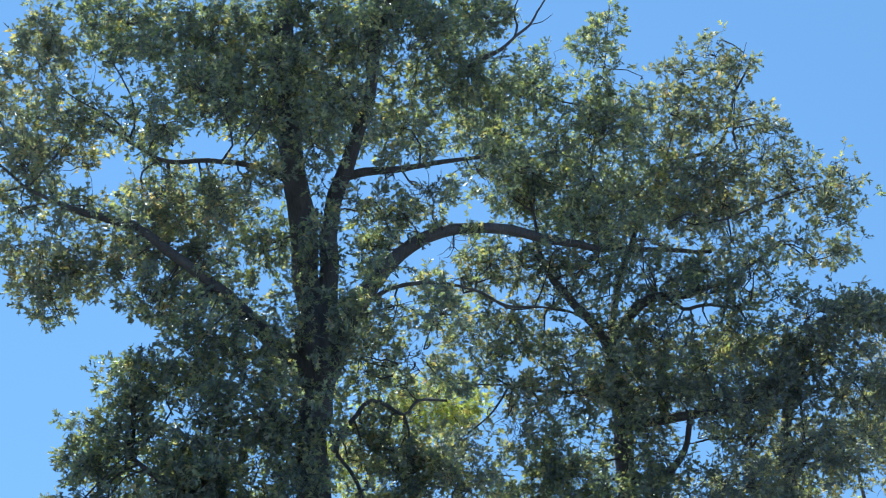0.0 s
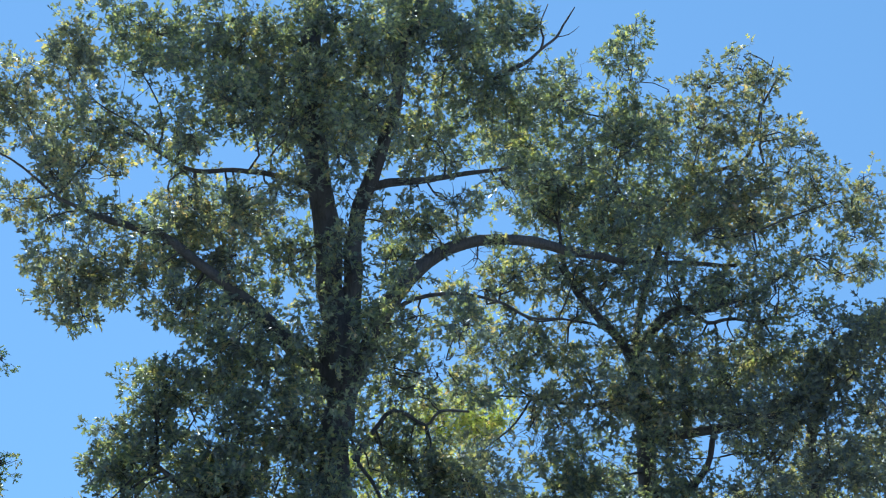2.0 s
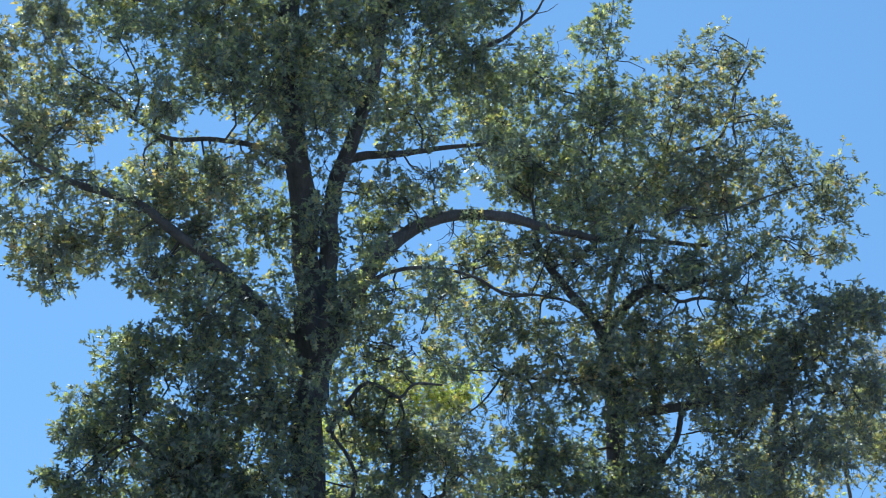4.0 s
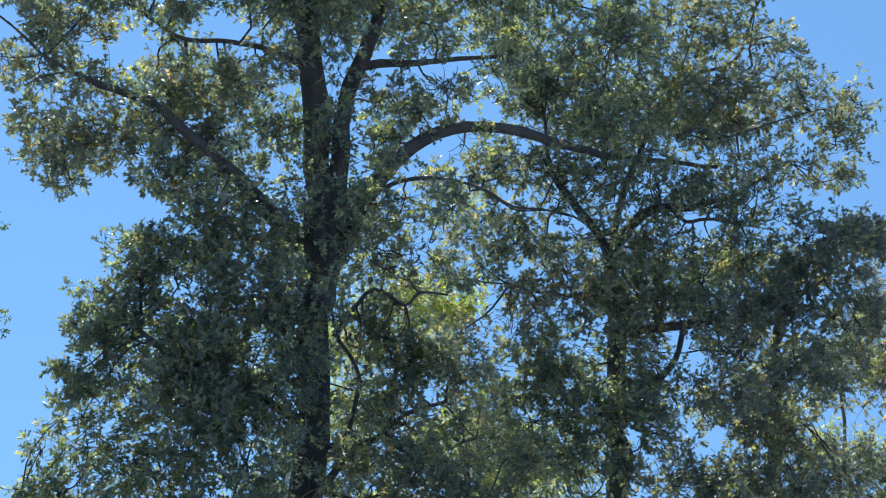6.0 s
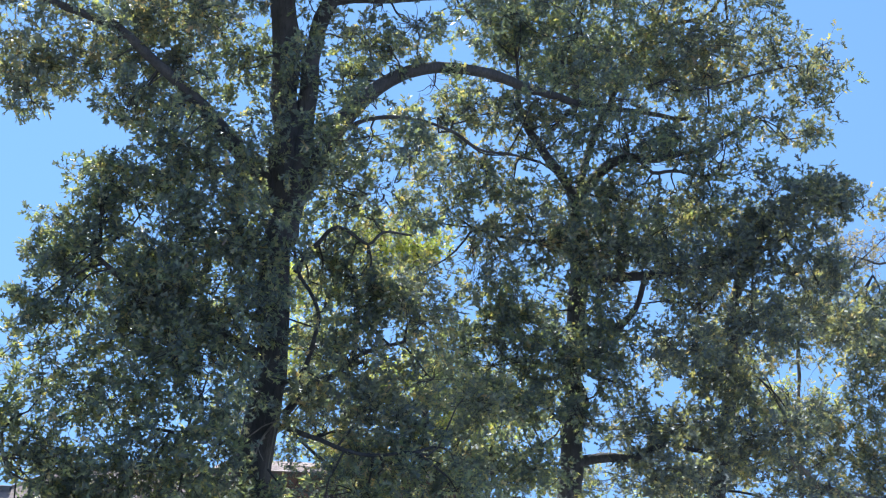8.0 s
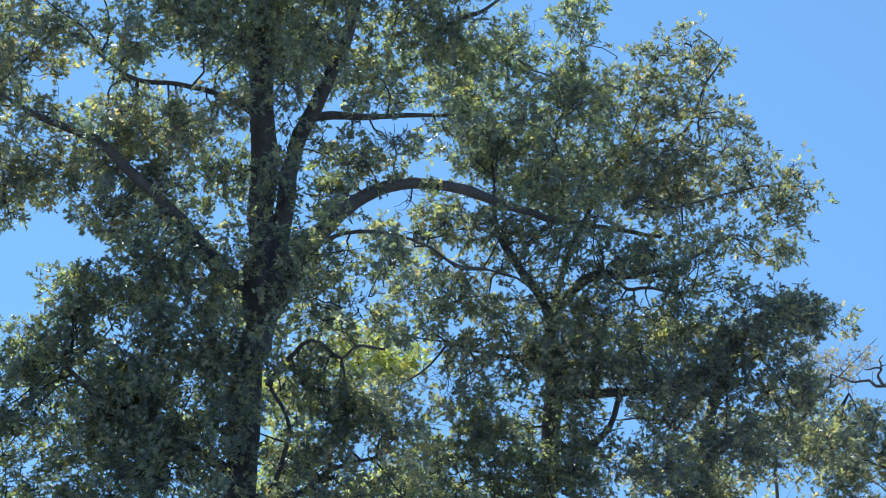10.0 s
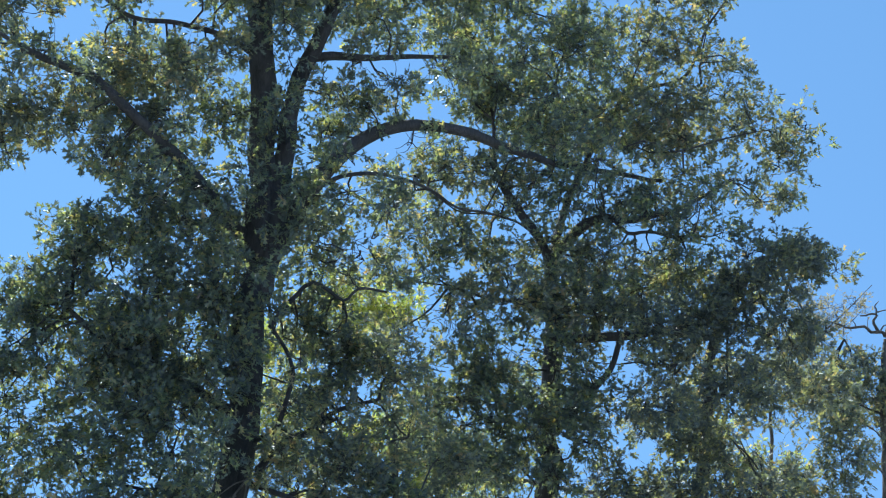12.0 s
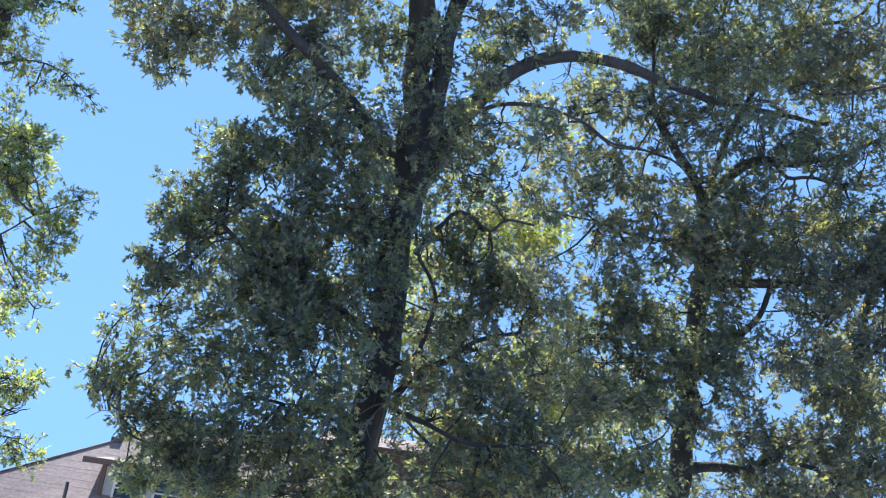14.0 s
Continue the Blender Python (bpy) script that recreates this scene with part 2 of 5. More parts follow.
def leaves(base, way, up, size, rng):
    """Vertices and faces of one lobed, folded, curled leaf for each base point."""
    n = len(base)
    way, side, top = leaf_axes(way, up)
    fold = rng.uniform(0.05, 0.4, n)[:, None, None]
    curl = rng.uniform(-0.35, 0.25, n)[:, None, None]
    twist = rng.uniform(-0.25, 0.25, n)[:, None, None]
    u, v = LOBES[:, 0][None, :, None], LOBES[:, 1][None, :, None]
    mid = base[:, None] + size[:, None, None] * (u[:, [0, 6]] * way[:, None] + curl * u[:, [0, 6]] ** 2 * top[:, None])
    halves = []
    for sign in (1, -1):
        a, b = u[:, 1:6], v[:, 1:6]
        halves.append(base[:, None] + size[:, None, None] * (a * way[:, None] + sign * b * side[:, None] + (fold * b + sign * twist * b * a + curl * a ** 2) * top[:, None]))
    verts = np.concatenate([mid[:, :1], halves[0], mid[:, 1:], halves[1]], 1).reshape(-1, 3)
    k = np.arange(n)[:, None] * 12
    left = k + np.array([[0, 1, 2, 3, 4, 5, 6]])
    right = k + np.array([[6, 11, 10, 9, 8, 7, 0]])
    return verts, np.concatenate([left, right])


LEAF_KINDS = {}


def single_leaves(tree, base, way, up, size, mat):
    """Leaves of the outer sprays, each one a piece of its own, on a few shared meshes."""
    if mat.name not in LEAF_KINDS:
        rng = np.random.default_rng(5)
        LEAF_KINDS[mat.name] = []
        for k in range(6):
            v, f = leaves(np.zeros((1, 3)), np.array([(1.0, 0, 0)]), np.array([(0, 0, 1.0)]), np.ones(1), rng)
            me = bpy.data.meshes.new("leaf")
            me.from_pydata(v.tolist(), [], f.tolist())
            me.materials.append(mat)
            LEAF_KINDS[mat.name].append(me)
    way, side, top = leaf_axes(way, up)
    for k in range(len(base)):
        ob = new("leaf", LEAF_KINDS[mat.name][k % 6])
        ob.parent = tree
        turn = Matrix([(way[k][a], -side[k][a], top[k][a]) for a in range(3)]).to_4x4()
        ob.matrix_basis = Matrix.Translation(base[k].tolist()) @ turn @ Matrix.Scale(float(size[k]), 4)


def crown(tree, name, lobes, mat, density=2.6, leaf=0.175, seed=1, thin=0.0, cluster=9, hang=0.0, wood=None, label="", flat=1.0, gaps=(), singles=0):
    """Foliage in rounded masses (x, y, z, width, height), with the branchlets that carry it. gaps: open places in it.
    singles: how many of its leaves are pieces of their own."""
    rng = np.random.default_rng(seed)
    origin = np.array(tree.location)
    limbs_here = np.concatenate(tree_lines[tree.name])
    bases, ways, sizes, twig_v, twig_f, count = [], [], [], [], [], 0

    def twig(line, r0, r1, sides=3):
        nonlocal count
        v, f = tube(line, r0, r1, sides)
        twig_v.append(v)
        twig_f.append(f + count)
        count += len(v)

    def bent(a, b, parts, sway):
        s = np.linspace(0, 1, parts)[:, None]
        off = rng.standard_normal(3) * sway * np.linalg.norm(b - a)
        off2 = rng.standard_normal(3) * sway * 0.5 * np.linalg.norm(b - a)
        return a + (b - a) * s + off * np.sin(s * math.pi) + off2 * np.sin(s * math.pi * 2)

    for x, y, z, w, h in lobes:
        c = np.array((x, y, z))
        r = np.array((w, flat * max(w, h) * 0.95, h))
        near = limbs_here[np.argmin(((limbs_here - c) ** 2).sum(1))]
        reach = np.linalg.norm(c - near)
        twig(bent(near, c, max(4, int(reach / 0.2)), 0.10), 0.012 + 0.016 * min(1.0, w), 0.009, 5)
        nodes = [c]
        for _ in range(5 + int(6 * w)):
            d = rng.standard_normal(3)
            q = c + r * d / np.linalg.norm(d) * rng.uniform(0.4, 0.8)
            twig(bent(nodes[rng.integers(len(nodes))] if rng.random() < 0.4 else c, q, 5, 0.08), 0.010, 0.004)
            nodes.append(q)
        nodes = np.array(nodes)
        area = math.pi * w * h
        total = max(2, int(density * area / (LEAF_AREA * 1.1 * leaf * leaf) / cluster))
        tufts = []
        for _ in range(max(2, int(area / 0.13))):
            d = rng.standard_normal(3)
            d /= np.linalg.norm(d)
            t = c + r * d * rng.random() ** 0.5 * rng.uniform(0.8, 1.22)
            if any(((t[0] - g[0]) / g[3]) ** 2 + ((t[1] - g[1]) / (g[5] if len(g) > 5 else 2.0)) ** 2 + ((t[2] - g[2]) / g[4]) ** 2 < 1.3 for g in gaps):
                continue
            if thin and noise.noise(Vector(t * 1.5)) < thin - 0.5:
                continue
            tufts.append((t, rng.uniform(0.10, 0.20) * min(1.0, 0.35 + 0.55 * (w + h))))
        for k in range(total if tufts else 0):
            t, spread_here = tufts[k % len(tufts)]
            d = rng.standard_normal(3)
            q = t + d * spread_here * np.array((1.0, 1.0, 0.75))
            d /= np.linalg.norm(d)
            root = nodes[np.argmin(((nodes - q) ** 2).sum(1))]
            out = 0.7 * d + 0.5 * (q - root) / (np.linalg.norm(q - root) + 1e-6) + 0.6 * rng.standard_normal(3) + np.array((0, 0, 0.25 - hang))
            out /= np.linalg.norm(out)
            reach = rng.uniform(0.16, 0.34) * min(1.0, 0.4 + 0.5 * (w + h))
            tip = q + out * reach
            if rng.random() < 0.3:
                twig(bent(root, q, 4, 0.12), 0.006, 0.004)
            s = np.linspace(0, 1, 2)[:, None]
            twig(q + (tip - q) * s, 0.004, 0.002)
            m = rng.integers(int(cluster * 0.6), int(cluster * 1.4))
            along = rng.random(m) ** 0.45
            spots = q + (tip - q) * along[:, None] + rng.standard_normal((m, 3)) * 0.012
            turn = rng.standard_normal((m, 3))
            turn -= (turn @ out)[:, None] * out
            turn /= np.linalg.norm(turn, axis=1)[:, None]
            go = turn * 0.9 + out * rng.uniform(0.2, 1.1, m)[:, None] + np.array((0, 0, -0.15 - hang))
            bases.append(spots)
            ways.append(go)
            sizes.append(leaf * rng.uniform(0.5, 1.3, m))
    base, way, size = np.concatenate(bases), np.concatenate(ways), np.concatenate(sizes)
    up = np.array((0, 0, 1.0)) + rng.standard_normal((len(base), 3)) * 0.65
    if singles:
        chosen = np.zeros(len(base), bool)
        chosen[rng.permutation(len(base))[:singles]] = True
        single_leaves(tree, base[chosen] - origin, way[chosen], up[chosen], size[chosen], LEAF_SINGLE)
        base, way, up, size = base[~chosen], way[~chosen], up[~chosen], size[~chosen]
    verts, faces = leaves(base - origin, way, up, size, rng)
    ob = quick_mesh(name, verts, faces, mat, tree)
    tagged(ob, label, kind="stuff")
    tv, tf = np.concatenate(twig_v) - origin, np.concatenate(twig_f)
    twigs = quick_mesh("branchlet_mass", tv, tf, wood or BARK, tree)
    tagged(twigs, kind="stuff")
    return ob


def quick_mesh(name, verts, faces, mat, parent):
    me = bpy.data.meshes.new(name)
    n, k = faces.shape
    me.vertices.add(len(verts))
    me.vertices.foreach_set("co", np.ascontiguousarray(verts, dtype=np.float32).ravel())
    me.loops.add(n * k)
    me.loops.foreach_set("vertex_index", np.ascontiguousarray(faces, dtype=np.int32).ravel())
    me.polygons.add(n)
    me.polygons.foreach_set("loop_start", np.arange(0, n * k, k, dtype=np.int32))
    me.update(calc_edges=True)
    me.materials.append(mat)
    ob = new(name, me)
    ob.parent = parent
    return ob


# ---------------------------------------------------------------- ground
def build_ground():
    bm = bmesh.new()
    cuts = [-600, -200, -90, -50, -30, -20, -12, -6, 0, 6, 12, 20, 30, 42, 60, 100, 220, 600]
    grid = [[bm.verts.new((x, y, 0.05 * noise.noise(Vector((x * 0.11, y * 0.11, 3))) if abs(x) < 50 and abs(y) < 50 else 0)) for x in cuts] for y in cuts]
    for a, b in zip(grid, grid[1:]):
        for p, q, r, s in zip(a, a[1:], b[1:], b):
            bm.faces.new((p, q, r, s))
    return tagged(part("ground", bm, GRASS, None), "unseen lawn under the trees, paled to bounce light up", "ground", kind="structure")


build_ground()

# ---------------------------------------------------------------- main oak
main = base_empty("oak_tree", -2.3, 18.0, "tall spreading oak with dense green lobed leaves on the lawn", "tree", "trees")
limb(main, "trunk", 0.29, 0.18, [(-2.3, 18.0, -0.05), (-2.27, 18.0, 1.6), (-2.22, 18.0, 3.4), (-2.18, 18.0, 5.4), (-2.19, 18.0, 7.0), (-2.21, 18.0, 8.6), (-2.33, 18.0, 10.2), (-2.48, 18.0, 11.75), (-2.7, 18.0, 13.5), (-2.75, 17.8, 15.1), (-2.6, 17.7, 17.0)], BARK, 16, 0.7, 0.05)
limb(main, "limb", 0.20, 0.070, [(-2.12, 18.00, 7.45), (-2.09, 18.00, 8.51), (-1.97, 18.00, 9.23), (-1.95, 18.00, 9.96), (-1.92, 18.00, 10.71), (-1.84, 18.00, 11.37), (-1.68, 18.00, 11.90), (-1.48, 17.90, 12.45), (-1.16, 17.70, 13.52), (-1.00, 17.40, 14.51), (-0.56, 17.20, 15.90)], BARK)
limb(main, "limb", 0.080, 0.030, [(-1.66, 18.00, 11.90), (-1.29, 18.20, 12.09), (-0.69, 18.50, 12.29), (0.14, 18.80, 12.59), (1.00, 19.00, 12.76)], BARK)
limb(main, "limb", 0.165, 0.035, [(-2.14, 18.00, 7.75), (-1.97, 17.98, 8.15), (-1.77, 17.95, 8.65), (-1.51, 17.95, 9.27), (-1.25, 18.00, 9.76), (-0.98, 18.10, 10.15), (-0.65, 18.20, 10.51), (-0.26, 18.30, 10.77), (0.24, 18.50, 10.97), (0.80, 18.70, 11.09), (1.32, 18.90, 11.10), (1.81, 19.20, 11.09), (2.33, 19.60, 11.15), (2.91, 20.00, 11.22), (3.63, 20.40, 11.33), (4.48, 20.80, 11.46), (5.31, 21.00, 11.50)], BARK, gnarl=0.10)
limb(main, "limb", 0.040, 0.016, [(-1.38, 18.10, 9.47), (-0.81, 18.40, 9.91), (-0.02, 18.80, 10.10), (0.58, 19.00, 10.00), (1.09, 19.30, 9.83), (1.73, 19.60, 9.89), (2.28, 20.00, 9.92)], BARK)
limb(main, "limb", 0.155, 0.030, [(-2.20, 18.00, 8.15), (-2.52, 17.95, 8.47), (-2.88, 17.70, 8.80), (-3.24, 17.30, 9.08), (-3.57, 17.10, 9.38), (-3.99, 16.90, 9.73), (-4.30, 16.80, 9.96), (-4.65, 16.70, 10.25), (-5.02, 16.60, 10.46), (-5.53, 16.55, 10.59), (-5.84, 16.50, 10.69), (-6.18, 16.50, 10.87), (-6.51, 16.50, 11.04), (-6.74, 16.50, 11.18)], BARK, gnarl=0.12)
limb(main, "limb", 0.060, 0.025, [(-2.70, 18.00, 11.91), (-3.24, 17.70, 12.04), (-3.87, 17.40, 12.01), (-4.57, 17.10, 11.87), (-5.22, 16.90, 12.16)], BARK)
limb(main, "branch", 0.046, 0.022, [(-2.04, 18.00, 5.05), (-1.67, 17.70, 5.17), (-1.53, 17.60, 5.50), (-1.43, 17.60, 6.04), (-1.54, 17.60, 6.40), (-1.79, 17.70, 6.79), (-1.91, 17.80, 7.20)], BARK)
limb(main, "branch", 0.045, 0.018, [(-2.01, 18.00, 4.47), (-1.61, 17.70, 4.30), (-1.24, 17.40, 4.16), (-0.87, 17.20, 3.99), (-0.45, 17.00, 3.90), (0.19, 16.90, 3.98)], BARK)
limb(main, "branch", 0.060, 0.030, [(-1.86, 18.00, 4.63), (-1.58, 18.10, 5.09), (-1.17, 18.20, 5.31), (-0.77, 18.40, 5.73), (-0.07, 18.70, 6.04)], BARK)
limb(main, "branch", 0.045, 0.020, [(-1.90, 18.00, 6.93), (-1.42, 18.20, 7.74), (-1.15, 18.30, 7.81), (-0.77, 18.40, 7.60), (-0.54, 18.50, 7.87), (-0.07, 18.70, 7.92)], BARK)
limb(main, "branch", 0.090, 0.030, [(-1.97, 18.00, 5.33), (-2.71, 17.60, 5.68), (-3.44, 17.30, 6.04), (-4.26, 17.10, 6.32), (-4.85, 17.00, 6.76)], BARK)
limb(main, "branch", 0.050, 0.015, [(-2.21, 18.00, 4.05), (-2.86, 17.40, 4.21), (-3.40, 17.10, 4.12)], BARK)
limb(main, "branch", 0.045, 0.014, [(0.90, 18.60, 14.66), (1.32, 18.60, 14.88), (1.60, 18.60, 15.14), (1.92, 18.60, 15.42), (2.07, 18.60, 15.72), (2.32, 18.60, 16.12)], BARK)
limb(main, "branch", 0.026, 0.010, [(1.60, 18.60, 15.14), (1.68, 18.60, 15.43), (1.63, 18.60, 15.73), (1.81, 18.60, 16.23)], BARK)
limb(main, "branch", 0.012, 0.005, [(1.92, 18.60, 15.42), (2.16, 18.60, 15.47), (2.38, 18.60, 15.65)], BARK)
limb(main, "dead_twig", 0.022, 0.009, [(-1.91, 17.70, 4.52), (-2.06, 17.65, 4.29), (-2.16, 17.60, 4.08), (-2.22, 17.60, 3.83)], DEAD_WOOD, 6, gnarl=0.5)
limb(main, "dead_twig", 0.018, 0.008, [(-1.96, 17.70, 4.40), (-1.97, 17.60, 4.11), (-2.00, 17.60, 3.72)], DEAD_WOOD, 6, gnarl=0.5)
limb(main, "dead_twig", 0.016, 0.007, [(-1.90, 17.70, 4.46), (-2.14, 17.60, 4.36), (-2.37, 17.55, 4.15)], DEAD_WOOD, 6, gnarl=0.5)
limb(main, "dead_twig", 0.015, 0.006, [(-2.09, 17.60, 4.19), (-2.19, 17.60, 4.06), (-2.08, 17.55, 3.83)], DEAD_WOOD, 6, gnarl=0.5)
limb(main, "dead_twig", 0.010, 0.003, [(-5.75, 17.00, 3.68), (-6.01, 17.00, 3.63), (-6.21, 17.00, 3.48)], DEAD_WOOD, 6, gnarl=0.5)
limb(main, "dead_twig", 0.007, 0.002, [(-6.01, 17.00, 3.63), (-6.15, 17.00, 3.74), (-6.25, 17.00, 3.83)], DEAD_WOOD, 6, gnarl=0.5)
limb(main, "dead_twig", 0.006, 0.002, [(-6.22, 16.80, 9.66), (-6.50, 16.80, 9.58), (-6.72, 16.80, 9.62), (-6.86, 16.80, 9.74)], DEAD_WOOD, 6, gnarl=0.5)
limb(main, "dead_twig", 0.010, 0.003, [(-0.93, 18.30, 8.26), (-0.74, 18.30, 8.59), (-0.36, 18.30, 8.76)], DEAD_WOOD, 6, gnarl=0.5)
limb(main, "dead_twig", 0.008, 0.003, [(-0.84, 18.30, 8.45), (-0.67, 18.30, 8.48), (-0.44, 18.30, 8.44)], DEAD_WOOD, 6, gnarl=0.5)
limb(main, "dead_twig", 0.009, 0.003, [(-0.87, 18.30, 8.39), (-0.58, 18.30, 8.18), (-0.24, 18.30, 7.97)], DEAD_WOOD, 6, gnarl=0.5)
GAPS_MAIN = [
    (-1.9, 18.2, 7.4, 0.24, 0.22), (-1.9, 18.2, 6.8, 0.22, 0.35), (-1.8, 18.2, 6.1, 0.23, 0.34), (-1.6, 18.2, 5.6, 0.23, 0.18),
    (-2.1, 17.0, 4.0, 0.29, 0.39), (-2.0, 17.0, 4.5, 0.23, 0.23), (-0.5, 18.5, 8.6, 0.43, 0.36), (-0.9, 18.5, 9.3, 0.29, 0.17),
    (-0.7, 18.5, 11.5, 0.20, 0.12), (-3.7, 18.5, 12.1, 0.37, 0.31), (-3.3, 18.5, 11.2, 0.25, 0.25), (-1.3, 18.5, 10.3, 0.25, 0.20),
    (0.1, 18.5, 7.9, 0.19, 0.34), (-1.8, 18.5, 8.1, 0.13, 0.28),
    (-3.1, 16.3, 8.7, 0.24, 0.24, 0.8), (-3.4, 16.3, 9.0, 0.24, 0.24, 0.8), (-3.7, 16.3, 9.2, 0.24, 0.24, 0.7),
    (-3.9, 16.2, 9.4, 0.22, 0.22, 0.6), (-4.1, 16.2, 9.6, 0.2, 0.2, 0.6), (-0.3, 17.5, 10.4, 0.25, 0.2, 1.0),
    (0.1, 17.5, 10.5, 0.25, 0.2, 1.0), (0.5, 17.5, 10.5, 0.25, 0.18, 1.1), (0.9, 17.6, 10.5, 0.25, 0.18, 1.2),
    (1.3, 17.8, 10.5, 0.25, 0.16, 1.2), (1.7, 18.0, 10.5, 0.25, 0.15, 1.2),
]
MAIN_VEIL = [
    (-1.4, 17.1, 5.5, 0.20, 0.20), (-1.3, 17.1, 6.2, 0.20, 0.20), (-1.7, 17.1, 6.9, 0.20, 0.20), (-1.3, 17.1, 5.0, 0.20, 0.20),
    (-2.0, 17.4, 10.9, 0.20, 0.30), (-2.0, 17.4, 11.5, 0.20, 0.30), (-2.0, 17.4, 10.2, 0.20, 0.30), (-2.4, 17.4, 10.0, 0.20, 0.30), (-2.4, 17.4, 10.7, 0.20, 0.30),
    (-1.4, 17.2, 9.1, 0.28, 0.22), (-1.1, 17.2, 9.4, 0.28, 0.22), (-1.6, 17.2, 8.6, 0.28, 0.22), (-0.8, 17.2, 9.7, 0.28, 0.22), (-1.8, 17.2, 9.1, 0.28, 0.22),
    (-2.9, 16.7, 8.6, 0.26, 0.24), (-2.7, 16.7, 8.3, 0.26, 0.24), (-2.6, 16.7, 8.6, 0.26, 0.24),
    (-2.3, 17.3, 9.3, 0.22, 0.28), (-2.3, 17.3, 8.7, 0.30, 0.30), (-2.0, 17.3, 8.1, 0.32, 0.28), (-2.3, 17.3, 7.8, 0.30, 0.30),
    (-2.0, 17.3, 7.2, 0.26, 0.30), (-2.3, 17.3, 6.4, 0.28, 0.30), (-2.0, 17.3, 5.6, 0.24, 0.26), (-2.2, 17.3, 4.8, 0.26, 0.26),
    (-1.7, 17.3, 8.5, 0.26, 0.26), (-1.6, 17.3, 9.0, 0.24, 0.26), (-6.2, 16.2, 10.9, 0.30, 0.24), (-5.7, 16.2, 10.6, 0.30, 0.24), (-5.2, 16.2, 10.4, 0.30, 0.24), (-6.5, 16.2, 10.6, 0.30, 0.24), (-4.8, 16.2, 10.2, 0.30, 0.24),
]
MAIN_PEAK = [
    (-2.4, 17.7, 18.1, 2.70, 1.58), (-5.2, 17.7, 17.5, 1.67, 1.22), (0.3, 17.7, 16.8, 1.21, 0.77),
]
MAIN_TOP = [
    (-5.6, 17.5, 15.1, 0.95, 0.85), (-4.0, 17.5, 14.6, 1.25, 1.25), (-2.3, 17.5, 14.5, 1.35, 1.35), (-0.6, 17.5, 14.6, 1.35, 1.25),
    (-1.3, 19.0, 13.8, 1.20, 0.66), (0.7, 19.0, 15.9, 0.91, 0.68), (0.7, 19.0, 14.2, 1.10, 0.88), (-2.8, 19.0, 14.0, 0.99, 0.88),
    (-0.2, 19.0, 17.1, 1.39, 0.93), (-3.5, 16.8, 12.8, 0.78, 0.78), (-4.6, 16.8, 12.4, 0.68, 0.58),
]
MAIN_LEFT = [
    (-7.7, 16.8, 13.1, 0.69, 0.88), (-6.7, 16.8, 13.8, 0.70, 0.80), (-6.3, 16.8, 12.0, 0.96, 0.86), (-6.3, 16.8, 10.4, 0.69, 0.69),
    (-6.4, 16.8, 9.5, 0.36, 0.50), (-6.9, 16.8, 10.2, 0.22, 0.14), (-5.6, 16.8, 9.9, 0.64, 0.41), (-7.5, 16.8, 11.3, 0.38, 0.38),
    (-8.8, 16.8, 12.6, 0.77, 1.16), (-4.6, 17.3, 11.3, 0.68, 0.48), (-3.7, 17.3, 10.9, 0.67, 0.43), (-5.0, 17.3, 10.4, 0.66, 0.52),
    (-4.6, 17.3, 9.6, 0.65, 0.46), (-3.3, 17.3, 11.5, 0.49, 0.44), (-3.8, 17.3, 10.1, 0.56, 0.42),
]
MAIN_LOW_LEFT = [
    (-4.0, 17.0, 8.3, 0.36, 0.32), (-4.5, 17.0, 7.8, 0.36, 0.32), (-4.1, 17.0, 7.8, 0.36, 0.32), (-4.9, 17.0, 7.3, 0.36, 0.32),
    (-4.8, 17.2, 7.9, 0.53, 0.40), (-3.7, 17.2, 8.3, 0.80, 0.49), (-4.9, 17.2, 6.9, 0.79, 0.53), (-3.9, 17.2, 7.0, 0.96, 0.79),
    (-5.2, 17.2, 6.0, 0.61, 0.52), (-4.2, 17.2, 5.7, 0.94, 0.77), (-5.4, 17.2, 4.9, 0.51, 0.51), (-5.9, 17.2, 4.3, 0.38, 0.34),
    (-4.4, 17.2, 4.5, 0.93, 0.67), (-3.0, 16.6, 5.0, 0.74, 0.74), (-4.9, 16.6, 3.6, 0.64, 0.48), (-3.7, 16.6, 3.5, 0.88, 0.64),
    (-2.6, 16.6, 3.9, 0.72, 0.64), (-4.4, 16.6, 2.9, 0.55, 0.32), (-3.1, 16.6, 2.8, 0.86, 0.47), (-5.8, 16.6, 3.8, 0.24, 0.24),
]
MAIN_INNER = [
    (-2.5, 18.6, 8.5, 0.57, 0.86), (-1.3, 18.6, 8.7, 0.38, 0.57), (-1.7, 18.6, 9.4, 0.58, 0.39), (-1.5, 18.6, 6.9, 0.37, 0.56),
    (-1.2, 18.6, 7.3, 0.47, 0.33), (-0.7, 18.6, 8.1, 0.38, 0.28), (-0.6, 18.6, 6.8, 0.65, 0.46), (-1.2, 18.6, 6.1, 0.46, 0.46),
    (-0.7, 18.0, 5.5, 0.79, 0.53), (0.2, 18.0, 6.2, 0.62, 0.53), (-0.9, 18.0, 4.4, 0.61, 0.39), (-0.1, 18.0, 4.7, 0.70, 0.52),
    (-0.1, 18.0, 3.7, 0.85, 0.43), (0.4, 18.0, 5.3, 0.61, 0.53), (-1.3, 18.0, 11.2, 0.45, 0.40), (-0.2, 18.0, 11.6, 0.28, 0.45),
    (-0.8, 18.0, 11.9, 0.50, 0.25),
]
